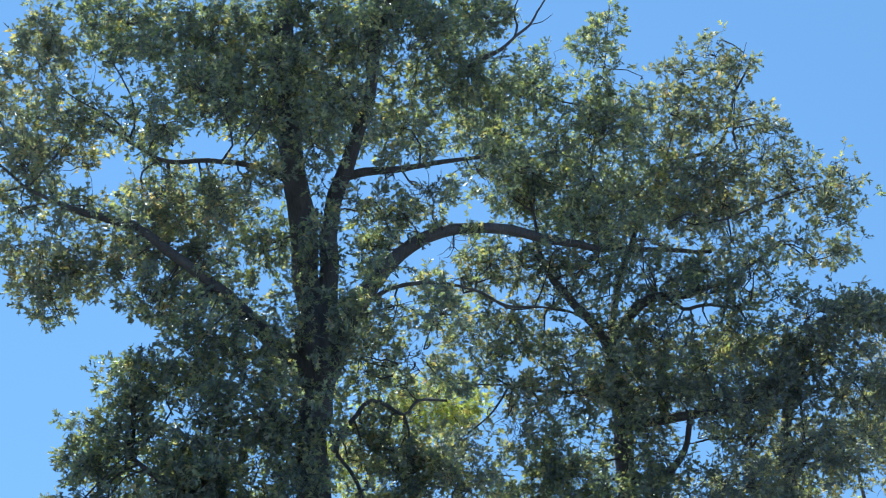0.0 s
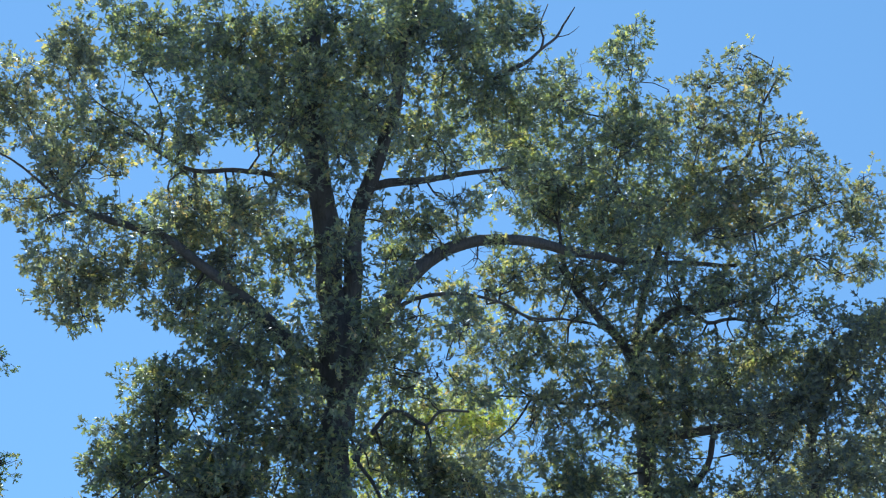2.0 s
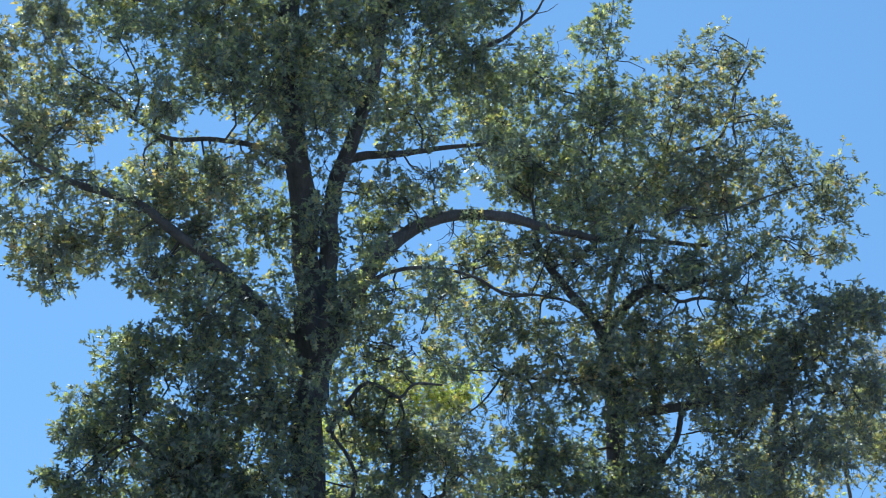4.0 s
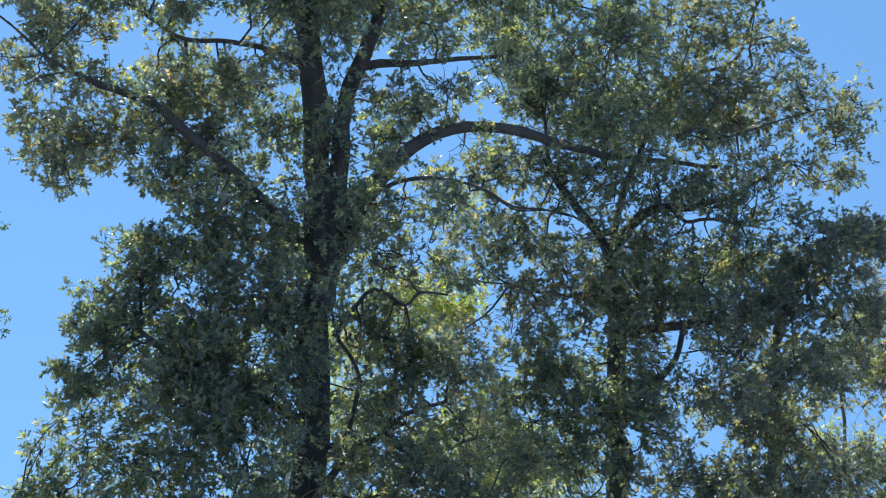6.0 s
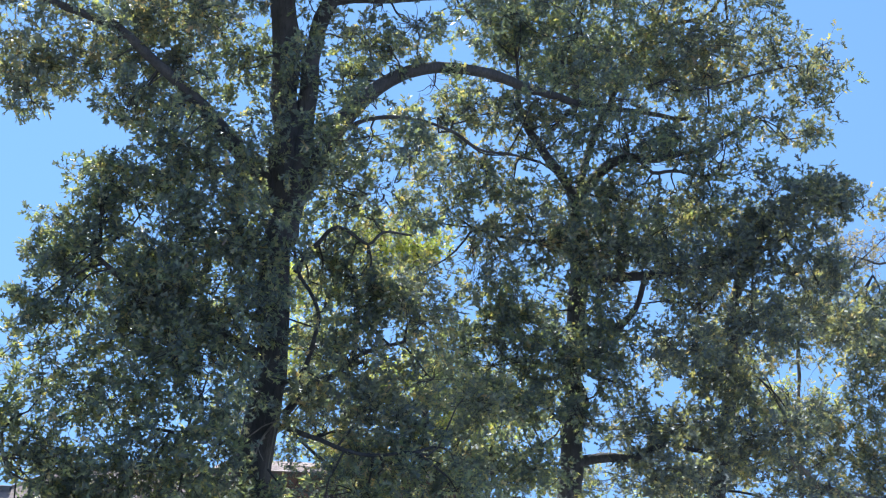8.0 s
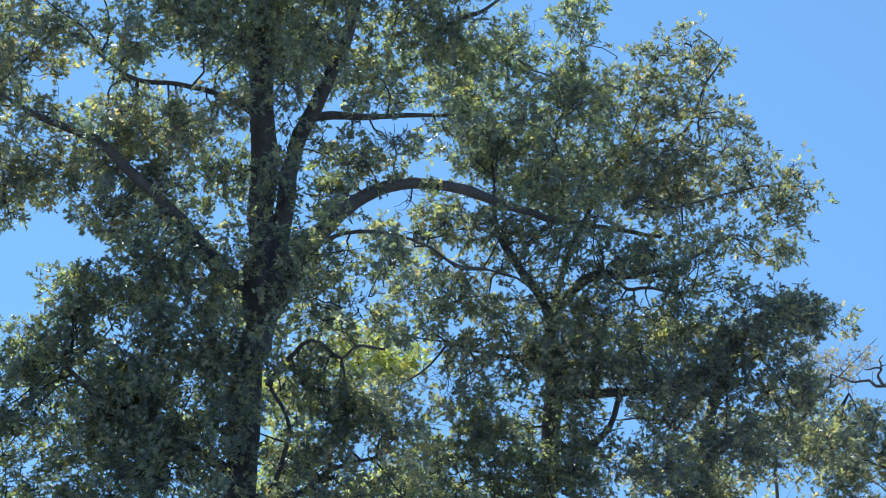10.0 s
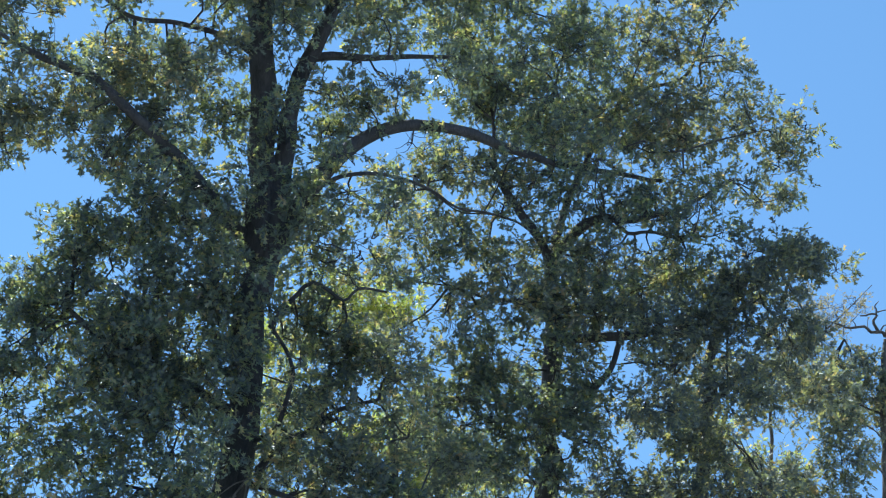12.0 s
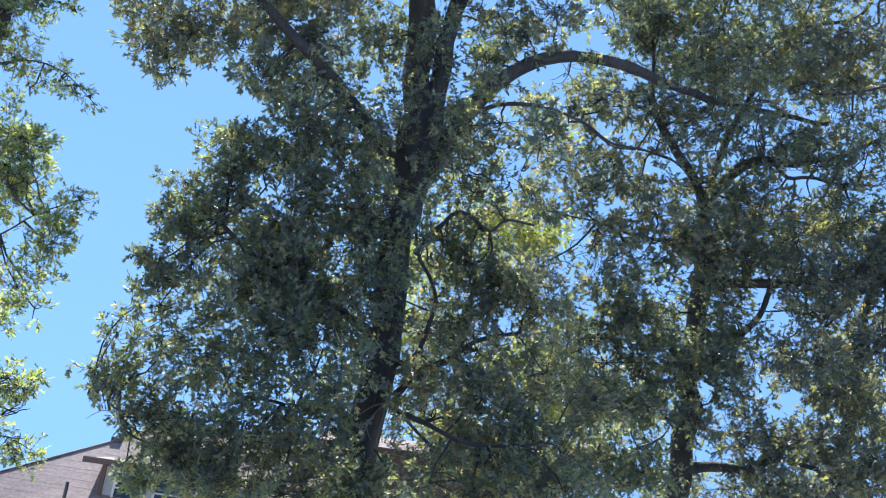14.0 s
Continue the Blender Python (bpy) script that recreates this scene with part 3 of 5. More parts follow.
MAIN_FILL = [
    (-2.9, 17.0, 8.2, 0.62, 0.53), (-2.7, 17.0, 7.1, 0.69, 0.60), (-2.7, 17.0, 5.9, 0.67, 0.67), (-3.5, 17.0, 7.1, 0.69, 0.60),
    (-3.9, 17.0, 6.1, 0.76, 0.59), (-3.3, 17.0, 5.2, 0.74, 0.41), (-4.8, 17.0, 7.2, 0.43, 0.43), (-4.7, 17.0, 8.1, 0.44, 0.26),
    (-5.4, 17.0, 6.1, 0.46, 0.46), (-5.5, 17.0, 5.3, 0.49, 0.33), (-1.4, 18.7, 8.5, 0.53, 0.48), (-1.4, 18.7, 7.2, 0.52, 0.56),
    (-0.7, 18.7, 6.7, 0.74, 0.56), (-1.3, 18.7, 5.8, 0.64, 0.46), (0.1, 18.7, 6.7, 0.84, 0.46),
]
MAIN_FRONT = [
    (-2.2, 16.9, 8.7, 0.53, 0.53), (-2.0, 16.9, 10.0, 0.46, 0.36), (-2.2, 16.9, 7.4, 0.52, 0.52), (-2.1, 16.9, 6.0, 0.42, 0.58),
    (-2.1, 16.9, 11.9, 0.66, 0.57), (-2.9, 16.9, 12.7, 0.77, 0.67), (-1.5, 16.9, 13.0, 0.78, 0.58), (-3.7, 16.9, 11.0, 0.56, 0.37),
    (-1.4, 16.7, 12.7, 0.60, 0.40), (-1.1, 16.7, 13.6, 0.60, 0.50), (-2.6, 16.7, 13.4, 0.60, 0.50),
    (-0.8, 16.9, 8.9, 0.54, 0.36), (-1.3, 16.9, 9.9, 0.41, 0.32), (-0.2, 16.9, 8.6, 0.53, 0.35),
]
MAIN_BETWEEN = [
    (-3.5, 18.4, 9.5, 0.67, 0.58), (-4.2, 18.4, 9.8, 0.58, 0.48), (-2.9, 18.4, 8.5, 0.57, 0.57), (-3.1, 18.4, 10.7, 0.59, 0.59),
    (-4.5, 18.4, 10.5, 0.69, 0.44), (-3.6, 18.4, 11.4, 0.60, 0.45), (-5.4, 18.4, 11.1, 0.60, 0.50), (-5.0, 18.4, 12.1, 0.61, 0.51),
    (-1.2, 18.8, 10.9, 0.50, 0.50), (-0.9, 18.8, 9.5, 0.59, 0.59), (-1.4, 18.8, 8.7, 0.58, 0.58), (-0.5, 18.8, 8.5, 0.58, 0.48),
    (-1.5, 18.8, 7.5, 0.47, 0.56), (-1.0, 18.8, 7.1, 0.65, 0.56), (-0.0, 18.8, 9.5, 0.59, 0.59), (0.2, 18.8, 10.8, 0.50, 0.35),
    (-0.9, 18.8, 11.5, 0.36, 0.26),
]
MAIN_SKIRT = [
    (-1.2, 17.6, 4.3, 0.43, 0.30), (-0.5, 17.6, 4.7, 0.52, 0.39), (-1.5, 17.6, 4.9, 0.30, 0.35), (-0.0, 17.6, 4.2, 0.51, 0.38),
    (0.7, 17.6, 4.1, 0.51, 0.38), (1.0, 17.6, 4.9, 0.52, 0.35), (-0.7, 17.6, 3.9, 0.42, 0.25),
]
MAIN_HEM = [
    (-2.4, 17.2, 3.3, 0.57, 0.49), (-3.1, 17.2, 3.2, 0.66, 0.49), (-3.9, 17.2, 2.9, 0.65, 0.41), (-1.9, 17.2, 2.9, 0.41, 0.32),
    (-1.1, 17.2, 3.3, 0.65, 0.37), (-0.4, 17.2, 3.2, 0.65, 0.32), (0.3, 17.2, 3.8, 0.65, 0.37), (0.8, 17.2, 3.5, 0.57, 0.32),
    (-4.9, 17.0, 8.1, 0.35, 0.19), (-5.5, 17.0, 7.3, 0.31, 0.19), (-5.6, 17.0, 6.6, 0.24, 0.33), (-5.8, 17.0, 5.9, 0.26, 0.15),
    (-5.8, 17.0, 5.3, 0.24, 0.24), (-4.9, 17.0, 3.5, 0.45, 0.37), (-4.4, 17.0, 3.0, 0.45, 0.36), (-5.0, 17.0, 2.9, 0.31, 0.29),
    (-3.6, 17.4, 6.3, 0.70, 0.60), (-3.3, 17.6, 5.7, 0.60, 0.50), (-3.0, 17.6, 6.6, 0.50, 0.50),
    (-5.4, 17.0, 3.4, 0.23, 0.23), (-5.4, 17.0, 2.8, 0.20, 0.32), (-5.9, 17.0, 4.0, 0.30, 0.30), (-5.6, 17.0, 3.6, 0.25, 0.25),
]
MAIN_FRINGE = [
    (-6.2, 16.9, 9.3, 0.27, 0.31), (-5.1, 16.9, 9.6, 0.36, 0.29), (-4.5, 16.9, 9.2, 0.34, 0.29), (-5.7, 16.9, 9.8, 0.50, 0.36),
    (-3.9, 16.9, 8.8, 0.40, 0.31), (-6.0, 16.9, 4.8, 0.18, 0.25), (-6.2, 16.9, 4.2, 0.23, 0.17), (-3.9, 16.9, 9.7, 0.54, 0.45),
    (-6.1, 16.8, 9.1, 0.25, 0.25), (-6.9, 16.8, 10.9, 0.32, 0.41), (-5.8, 16.8, 9.4, 0.27, 0.27), (-4.6, 16.8, 9.2, 0.36, 0.22),
    (-4.0, 16.8, 9.0, 0.40, 0.31),
]
MAIN_AIRY = [
    (-1.0, 18.2, 11.2, 0.60, 0.45), (-0.3, 18.2, 11.7, 0.55, 0.28), (-1.5, 18.2, 11.5, 0.30, 0.40), (-3.5, 18.2, 11.6, 0.60, 0.50),
    (-4.9, 18.2, 11.8, 0.60, 0.50), (-3.1, 18.2, 10.7, 0.49, 0.39), (-0.6, 18.2, 11.1, 0.70, 0.40), (-6.7, 17.0, 12.9, 0.58, 0.58),
    (-5.6, 17.0, 12.6, 0.77, 0.48), (-5.6, 17.0, 13.9, 0.55, 0.45), (-0.2, 18.6, 12.7, 0.63, 0.37), (-0.6, 18.6, 13.2, 0.53, 0.30),
    (-2.8, 18.6, 13.1, 0.38, 0.38), (-3.2, 18.6, 11.1, 0.29, 0.51), (0.7, 18.6, 12.2, 0.52, 0.31),
]
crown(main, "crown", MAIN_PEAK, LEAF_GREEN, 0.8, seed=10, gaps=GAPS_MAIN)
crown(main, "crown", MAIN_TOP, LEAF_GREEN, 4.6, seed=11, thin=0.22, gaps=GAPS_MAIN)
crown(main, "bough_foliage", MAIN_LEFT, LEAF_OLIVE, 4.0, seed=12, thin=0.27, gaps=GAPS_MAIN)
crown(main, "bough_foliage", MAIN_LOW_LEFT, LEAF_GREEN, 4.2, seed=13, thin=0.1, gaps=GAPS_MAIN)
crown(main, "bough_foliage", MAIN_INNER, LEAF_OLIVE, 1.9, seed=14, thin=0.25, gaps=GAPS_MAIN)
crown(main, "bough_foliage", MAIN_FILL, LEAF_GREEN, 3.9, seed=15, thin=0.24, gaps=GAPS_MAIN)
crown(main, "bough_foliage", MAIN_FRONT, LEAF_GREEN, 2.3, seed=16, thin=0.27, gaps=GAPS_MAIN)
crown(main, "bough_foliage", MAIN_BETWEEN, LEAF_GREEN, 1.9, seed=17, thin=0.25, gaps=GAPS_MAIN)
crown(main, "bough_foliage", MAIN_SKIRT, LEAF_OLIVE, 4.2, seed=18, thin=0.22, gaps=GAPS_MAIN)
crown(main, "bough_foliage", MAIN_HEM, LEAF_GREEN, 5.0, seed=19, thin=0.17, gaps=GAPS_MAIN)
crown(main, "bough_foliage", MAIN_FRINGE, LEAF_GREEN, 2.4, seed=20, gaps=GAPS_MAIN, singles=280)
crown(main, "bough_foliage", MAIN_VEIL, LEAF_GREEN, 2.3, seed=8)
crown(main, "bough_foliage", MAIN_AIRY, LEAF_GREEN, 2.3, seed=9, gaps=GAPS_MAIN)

# ---------------------------------------------------------------- second oak
second = base_empty("oak_tree", 2.9, 21.0, "oak with an arching limb and leaves turning olive at the top", "tree", "trees")
limb(second, "trunk", 0.26, 0.15, [(2.9, 21.0, -0.05), (2.97, 21.0, 2.0), (3.03, 21.0, 4.4), (3.10, 21.0, 5.97), (3.14, 21.0, 6.8), (3.16, 21.0, 8.3), (3.10, 21.0, 9.6)], BARK, 14, 0.6, 0.05)
limb(second, "limb", 0.110, 0.025, [(3.10, 21.00, 9.30), (3.02, 20.95, 9.65), (2.77, 20.80, 10.00), (2.49, 20.70, 10.36), (2.16, 20.80, 10.85), (1.98, 21.20, 11.60), (1.90, 21.50, 12.80)], BARK)
limb(second, "limb", 0.115, 0.018, [(3.10, 21.00, 9.58), (3.28, 20.97, 9.89), (3.50, 20.90, 10.13), (3.75, 20.70, 10.29), (4.04, 20.50, 10.33), (4.50, 20.40, 10.30), (4.95, 20.60, 10.50), (5.75, 21.00, 10.95), (6.82, 21.20, 11.70)], BARK)
limb(second, "branch", 0.045, 0.020, [(4.20, 20.45, 10.30), (4.45, 20.40, 10.02), (4.71, 20.40, 10.07), (4.98, 20.40, 10.10), (5.35, 20.40, 10.03), (5.73, 20.40, 10.09)], BARK)
limb(second, "branch", 0.028, 0.010, [(3.06, 21.00, 9.60), (2.78, 20.90, 10.00), (2.38, 20.70, 10.22), (1.81, 20.50, 10.27), (1.26, 20.30, 10.17), (0.88, 20.20, 10.33), (0.56, 20.20, 10.56)], BARK)
limb(second, "limb", 0.085, 0.020, [(3.10, 21.00, 9.58), (3.40, 21.50, 10.85), (4.07, 21.90, 12.50), (4.76, 21.70, 13.75), (5.82, 21.00, 13.92), (6.25, 20.80, 14.89), (6.65, 20.60, 15.59)], BARK)
limb(second, "limb", 0.090, 0.050, [(3.03, 21.00, 6.07), (3.46, 20.90, 6.53), (3.84, 20.80, 7.00), (4.16, 20.70, 7.42), (4.33, 20.60, 7.93)], BARK)
limb(second, "limb", 0.120, 0.050, [(2.95, 21.00, 7.98), (3.61, 20.80, 8.01), (4.33, 20.60, 8.03), (5.10, 20.30, 8.10), (6.09, 20.00, 8.23)], BARK)
limb(second, "limb", 0.100, 0.040, [(2.91, 21.00, 4.51), (3.58, 20.90, 4.63), (4.15, 20.80, 4.66), (4.72, 20.80, 4.91), (5.40, 20.80, 4.84)], BARK)
limb(second, "limb", 0.050, 0.020, [(2.95, 21.00, 8.77), (2.28, 20.80, 8.66), (1.62, 20.60, 8.64), (1.09, 20.40, 8.72)], BARK)
limb(second, "branch", 0.020, 0.006, [(3.07, 20.70, 13.28), (3.33, 20.60, 14.56), (3.63, 20.50, 15.89), (3.87, 20.50, 17.29)], BARK)
limb(second, "branch", 0.020, 0.006, [(4.61, 20.60, 13.44), (5.01, 20.50, 14.58), (5.26, 20.50, 15.58)], BARK)
limb(second, "branch", 0.020, 0.006, [(6.01, 20.50, 13.87), (6.24, 20.50, 14.95), (6.63, 20.50, 16.08)], BARK)
limb(second, "branch", 0.022, 0.005, [(5.57, 20.40, 11.89), (6.84, 20.40, 12.36), (8.23, 20.40, 12.70)], BARK)
GAPS_SECOND = [
    (3.6, 20.7, 10.2, 0.46, 0.24), (1.5, 20.7, 8.0, 0.42, 0.19), (2.3, 20.7, 9.8, 0.30, 0.26), (4.6, 20.7, 10.0, 0.24, 0.22),
    (3.8, 20.7, 7.3, 0.45, 0.25), (3.1, 20.7, 10.8, 0.24, 0.22), (1.0, 20.7, 10.6, 0.28, 0.20), (6.0, 20.7, 10.1, 0.28, 0.17),
    (1.8, 20.7, 9.9, 0.46, 0.28), (0.7, 20.7, 8.2, 0.53, 0.25), (3.8, 20.7, 7.3, 0.42, 0.19), (4.8, 20.7, 9.7, 0.46, 0.28),
    (1.1, 20.7, 8.7, 0.28, 0.17), (2.4, 20.7, 10.2, 0.33, 0.17),
]
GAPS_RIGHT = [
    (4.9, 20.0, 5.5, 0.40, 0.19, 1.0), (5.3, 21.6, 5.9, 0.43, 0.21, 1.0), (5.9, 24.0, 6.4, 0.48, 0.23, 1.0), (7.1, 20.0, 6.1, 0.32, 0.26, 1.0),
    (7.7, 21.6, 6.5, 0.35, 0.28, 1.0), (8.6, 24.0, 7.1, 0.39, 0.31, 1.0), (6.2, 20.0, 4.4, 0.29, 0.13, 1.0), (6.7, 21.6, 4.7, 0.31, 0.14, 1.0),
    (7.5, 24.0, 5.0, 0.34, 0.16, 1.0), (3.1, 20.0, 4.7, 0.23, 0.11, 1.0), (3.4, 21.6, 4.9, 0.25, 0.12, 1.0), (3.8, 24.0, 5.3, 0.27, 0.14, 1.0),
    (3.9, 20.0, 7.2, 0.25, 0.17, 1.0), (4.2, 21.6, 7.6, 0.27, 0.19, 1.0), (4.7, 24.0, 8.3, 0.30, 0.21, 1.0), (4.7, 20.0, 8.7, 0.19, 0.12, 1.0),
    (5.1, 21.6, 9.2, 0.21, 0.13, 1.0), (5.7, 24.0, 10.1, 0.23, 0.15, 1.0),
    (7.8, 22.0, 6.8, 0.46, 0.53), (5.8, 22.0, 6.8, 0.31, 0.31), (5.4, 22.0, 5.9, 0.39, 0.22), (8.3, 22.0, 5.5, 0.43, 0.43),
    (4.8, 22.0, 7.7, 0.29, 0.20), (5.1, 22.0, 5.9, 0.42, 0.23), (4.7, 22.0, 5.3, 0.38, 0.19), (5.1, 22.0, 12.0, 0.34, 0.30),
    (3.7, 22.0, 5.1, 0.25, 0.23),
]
GAPS_BAND = [
    (4.9, 20.5, 9.7, 0.39, 0.21), (5.9, 20.5, 9.6, 0.34, 0.19), (6.7, 20.5, 9.7, 0.28, 0.22), (3.1, 20.5, 9.4, 0.32, 0.15),
    (3.9, 20.5, 9.2, 0.28, 0.15), (5.8, 20.5, 9.0, 0.26, 0.13), (7.1, 20.5, 8.8, 0.28, 0.15), (4.6, 20.5, 8.6, 0.21, 0.13),
    (3.3, 20.5, 8.5, 0.23, 0.13),
]
SECOND_TOP = [
    (2.1, 20.5, 15.3, 1.07, 0.81), (3.5, 20.5, 15.9, 0.38, 0.84), (3.8, 20.5, 16.9, 0.22, 0.44), (3.2, 20.5, 14.1, 1.39, 0.93),
    (4.8, 20.5, 14.4, 1.10, 0.81), (6.2, 20.5, 15.5, 0.41, 0.47), (6.2, 20.5, 14.3, 0.46, 0.58), (5.2, 20.5, 15.4, 0.18, 0.24),
    (5.7, 20.5, 13.1, 1.24, 0.74), (7.0, 20.5, 12.8, 0.78, 0.67), (7.7, 20.5, 12.1, 0.44, 0.61), (7.1, 20.5, 11.0, 0.54, 0.38),
    (5.0, 21.5, 12.9, 1.52, 0.94), (3.2, 21.5, 12.9, 1.41, 0.82), (1.9, 21.5, 13.6, 1.19, 0.95), (0.9, 21.5, 14.3, 0.97, 0.85),
]
SECOND_MID = [
    (0.3, 20.8, 11.1, 0.89, 0.44), (1.5, 20.8, 11.3, 1.00, 0.56), (2.8, 20.8, 11.3, 1.00, 0.50), (5.7, 20.8, 11.6, 1.11, 0.67),
    (5.2, 20.8, 10.6, 0.87, 0.49), (1.8, 20.8, 9.8, 0.97, 0.54), (0.5, 20.8, 9.9, 0.87, 0.60), (3.7, 20.8, 9.5, 0.86, 0.54),
    (5.1, 20.8, 9.6, 0.96, 0.53), (2.3, 20.0, 8.4, 0.91, 0.61), (1.0, 20.0, 8.0, 0.70, 0.60), (3.7, 20.0, 8.3, 0.61, 0.40),
    (-0.2, 20.0, 8.7, 0.51, 0.41), (0.1, 20.0, 7.6, 0.80, 0.60),
]
SECOND_LOW = [
    (1.0, 20.2, 6.4, 0.79, 0.59), (2.0, 20.2, 7.0, 0.90, 0.60), (1.4, 20.2, 5.5, 0.88, 0.59), (2.3, 20.2, 5.8, 0.78, 0.59),
    (1.5, 20.2, 4.5, 0.87, 0.58), (2.3, 20.2, 4.3, 0.67, 0.48), (3.2, 20.2, 6.7, 0.49, 0.44), (3.1, 20.2, 8.5, 0.71, 0.41),
    (3.6, 20.2, 5.9, 0.58, 0.34), (3.3, 20.2, 5.2, 0.39, 0.39),
]
SECOND_FILL = [
    (0.6, 20.3, 9.0, 0.63, 0.52), (1.2, 20.3, 9.5, 0.74, 0.47), (2.3, 20.3, 9.2, 0.63, 0.52), (2.1, 20.3, 7.3, 0.81, 0.51),
    (1.5, 20.3, 6.1, 0.89, 0.49), (3.0, 20.3, 8.3, 0.72, 0.62), (3.6, 20.3, 7.2, 0.61, 0.51), (2.7, 20.3, 6.4, 0.70, 0.60),
    (1.0, 20.3, 11.2, 0.65, 0.38), (3.9, 20.3, 9.4, 0.63, 0.42), (4.7, 20.3, 8.9, 0.73, 0.47), (4.9, 20.3, 9.6, 0.63, 0.42),
    (4.2, 20.3, 8.5, 0.62, 0.47), (1.5, 20.3, 8.1, 0.72, 0.41), (3.4, 21.5, 13.2, 1.30, 0.94), (4.6, 21.5, 14.3, 1.08, 0.84),
    (1.8, 21.5, 13.2, 1.06, 0.83),
]
SECOND_BETWEEN = [
    (0.9, 20.6, 11.2, 0.77, 0.49), (1.9, 20.6, 11.1, 0.76, 0.55), (2.9, 20.6, 10.8, 0.65, 0.54), (1.2, 20.6, 10.0, 0.64, 0.43),
    (3.7, 20.6, 10.5, 0.54, 0.43), (4.5, 20.6, 11.0, 0.65, 0.44), (3.8, 20.6, 9.5, 0.64, 0.53), (4.6, 20.6, 9.5, 0.63, 0.53),
    (5.8, 20.6, 10.4, 0.65, 0.43), (5.6, 20.6, 9.4, 0.74, 0.53), (2.9, 20.6, 9.7, 0.64, 0.43), (1.9, 20.6, 9.0, 0.63, 0.52),
    (1.1, 20.6, 8.6, 0.62, 0.52), (3.5, 20.6, 8.6, 0.62, 0.52),
]
SECOND_TIPS = [
    (6.0, 20.4, 16.0, 0.15, 0.18), (5.6, 20.4, 15.4, 0.15, 0.18), (6.3, 20.4, 15.5, 0.15, 0.18), (5.8, 20.4, 15.0, 0.15, 0.18),
    (5.0, 20.4, 15.4, 0.14, 0.16), (4.8, 20.4, 14.8, 0.14, 0.16), (4.3, 20.4, 15.3, 0.14, 0.16), (7.0, 20.4, 13.8, 0.14, 0.16), (6.9, 20.4, 13.4, 0.14, 0.16), (8.0, 20.4, 12.8, 0.14, 0.16),
    (5.9, 20.4, 15.7, 0.53, 0.41), (4.8, 20.4, 15.4, 0.23, 0.42), (5.4, 20.4, 15.5, 0.23, 0.40), (6.2, 20.4, 15.0, 0.33, 0.52),
    (7.0, 20.4, 13.9, 0.34, 0.29), (7.9, 20.4, 13.0, 0.34, 0.25), (8.1, 20.4, 12.6, 0.28, 0.39), (7.9, 20.4, 11.7, 0.33, 0.38),
    (4.7, 20.6, 12.0, 0.67, 0.45), (5.6, 20.6, 12.3, 0.56, 0.45), (2.1, 20.6, 10.5, 0.49, 0.27), (3.8, 20.6, 11.6, 0.55, 0.44),
]
SECOND_FRONT = [
    (2.9, 20.1, 6.0, 0.34, 0.39), (2.9, 20.1, 7.4, 0.40, 0.45), (3.0, 20.1, 8.7, 0.41, 0.41), (4.1, 20.1, 10.1, 0.42, 0.23),
    (4.7, 20.1, 7.9, 0.46, 0.22), (4.9, 20.1, 10.2, 0.53, 0.34), (5.8, 20.1, 10.6, 0.53, 0.34), (2.8, 18.9, 11.0, 0.56, 0.36),
    (3.6, 18.9, 10.8, 0.61, 0.36), (2.1, 18.9, 10.7, 0.36, 0.25), (7.5, 20.4, 11.7, 0.49, 0.38), (7.7, 20.4, 11.1, 0.38, 0.30),
    (6.8, 20.4, 11.3, 0.49, 0.38), (6.3, 20.4, 10.2, 0.38, 0.32),
]
SECOND_VEIL = [
    (1.8, 19.6, 11.9, 0.34, 0.28), (3.4, 19.6, 10.5, 0.34, 0.28), (3.7, 19.6, 11.1, 0.34, 0.28), (2.2, 19.6, 10.1, 0.34, 0.28), (4.8, 19.6, 10.2, 0.34, 0.28), (5.6, 19.6, 10.5, 0.34, 0.28),
    (2.2, 19.4, 13.2, 0.50, 0.40), (3.3, 19.4, 13.4, 0.50, 0.40), (2.8, 19.4, 12.2, 0.50, 0.40), (1.1, 19.4, 13.5, 0.50, 0.40), (1.7, 19.4, 12.7, 0.50, 0.40),
    (3.0, 20.0, 9.6, 0.34, 0.36), (2.9, 20.0, 8.7, 0.32, 0.36), (3.1, 20.0, 10.7, 0.42, 0.36), (3.6, 20.0, 10.8, 0.42, 0.30),
    (2.6, 20.0, 10.8, 0.40, 0.30), (3.1, 20.0, 8.1, 0.30, 0.32), (3.0, 20.0, 7.2, 0.30, 0.36), (4.2, 20.0, 10.5, 0.34, 0.22),
    (2.9, 20.0, 6.4, 0.28, 0.34), (3.0, 20.0, 5.4, 0.24, 0.30), (4.8, 20.0, 10.7, 0.40, 0.28), (2.7, 20.0, 12.0, 0.60, 0.50),
    (3.7, 20.0, 12.2, 0.60, 0.50), (4.4, 20.0, 11.7, 0.55, 0.40),
]
crown(second, "bough_foliage", SECOND_VEIL, LEAF_GREEN, 2.0, seed=28, thin=0.2, flat=0.75)
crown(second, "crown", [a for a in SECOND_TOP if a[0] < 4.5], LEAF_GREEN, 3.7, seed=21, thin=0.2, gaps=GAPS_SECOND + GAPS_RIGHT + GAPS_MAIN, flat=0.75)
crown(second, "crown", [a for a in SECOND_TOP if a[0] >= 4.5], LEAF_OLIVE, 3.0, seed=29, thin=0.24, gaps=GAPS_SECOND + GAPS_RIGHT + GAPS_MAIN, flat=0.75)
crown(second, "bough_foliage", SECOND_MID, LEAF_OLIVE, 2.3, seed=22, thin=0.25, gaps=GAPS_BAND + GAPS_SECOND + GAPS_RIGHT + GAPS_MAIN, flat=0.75)
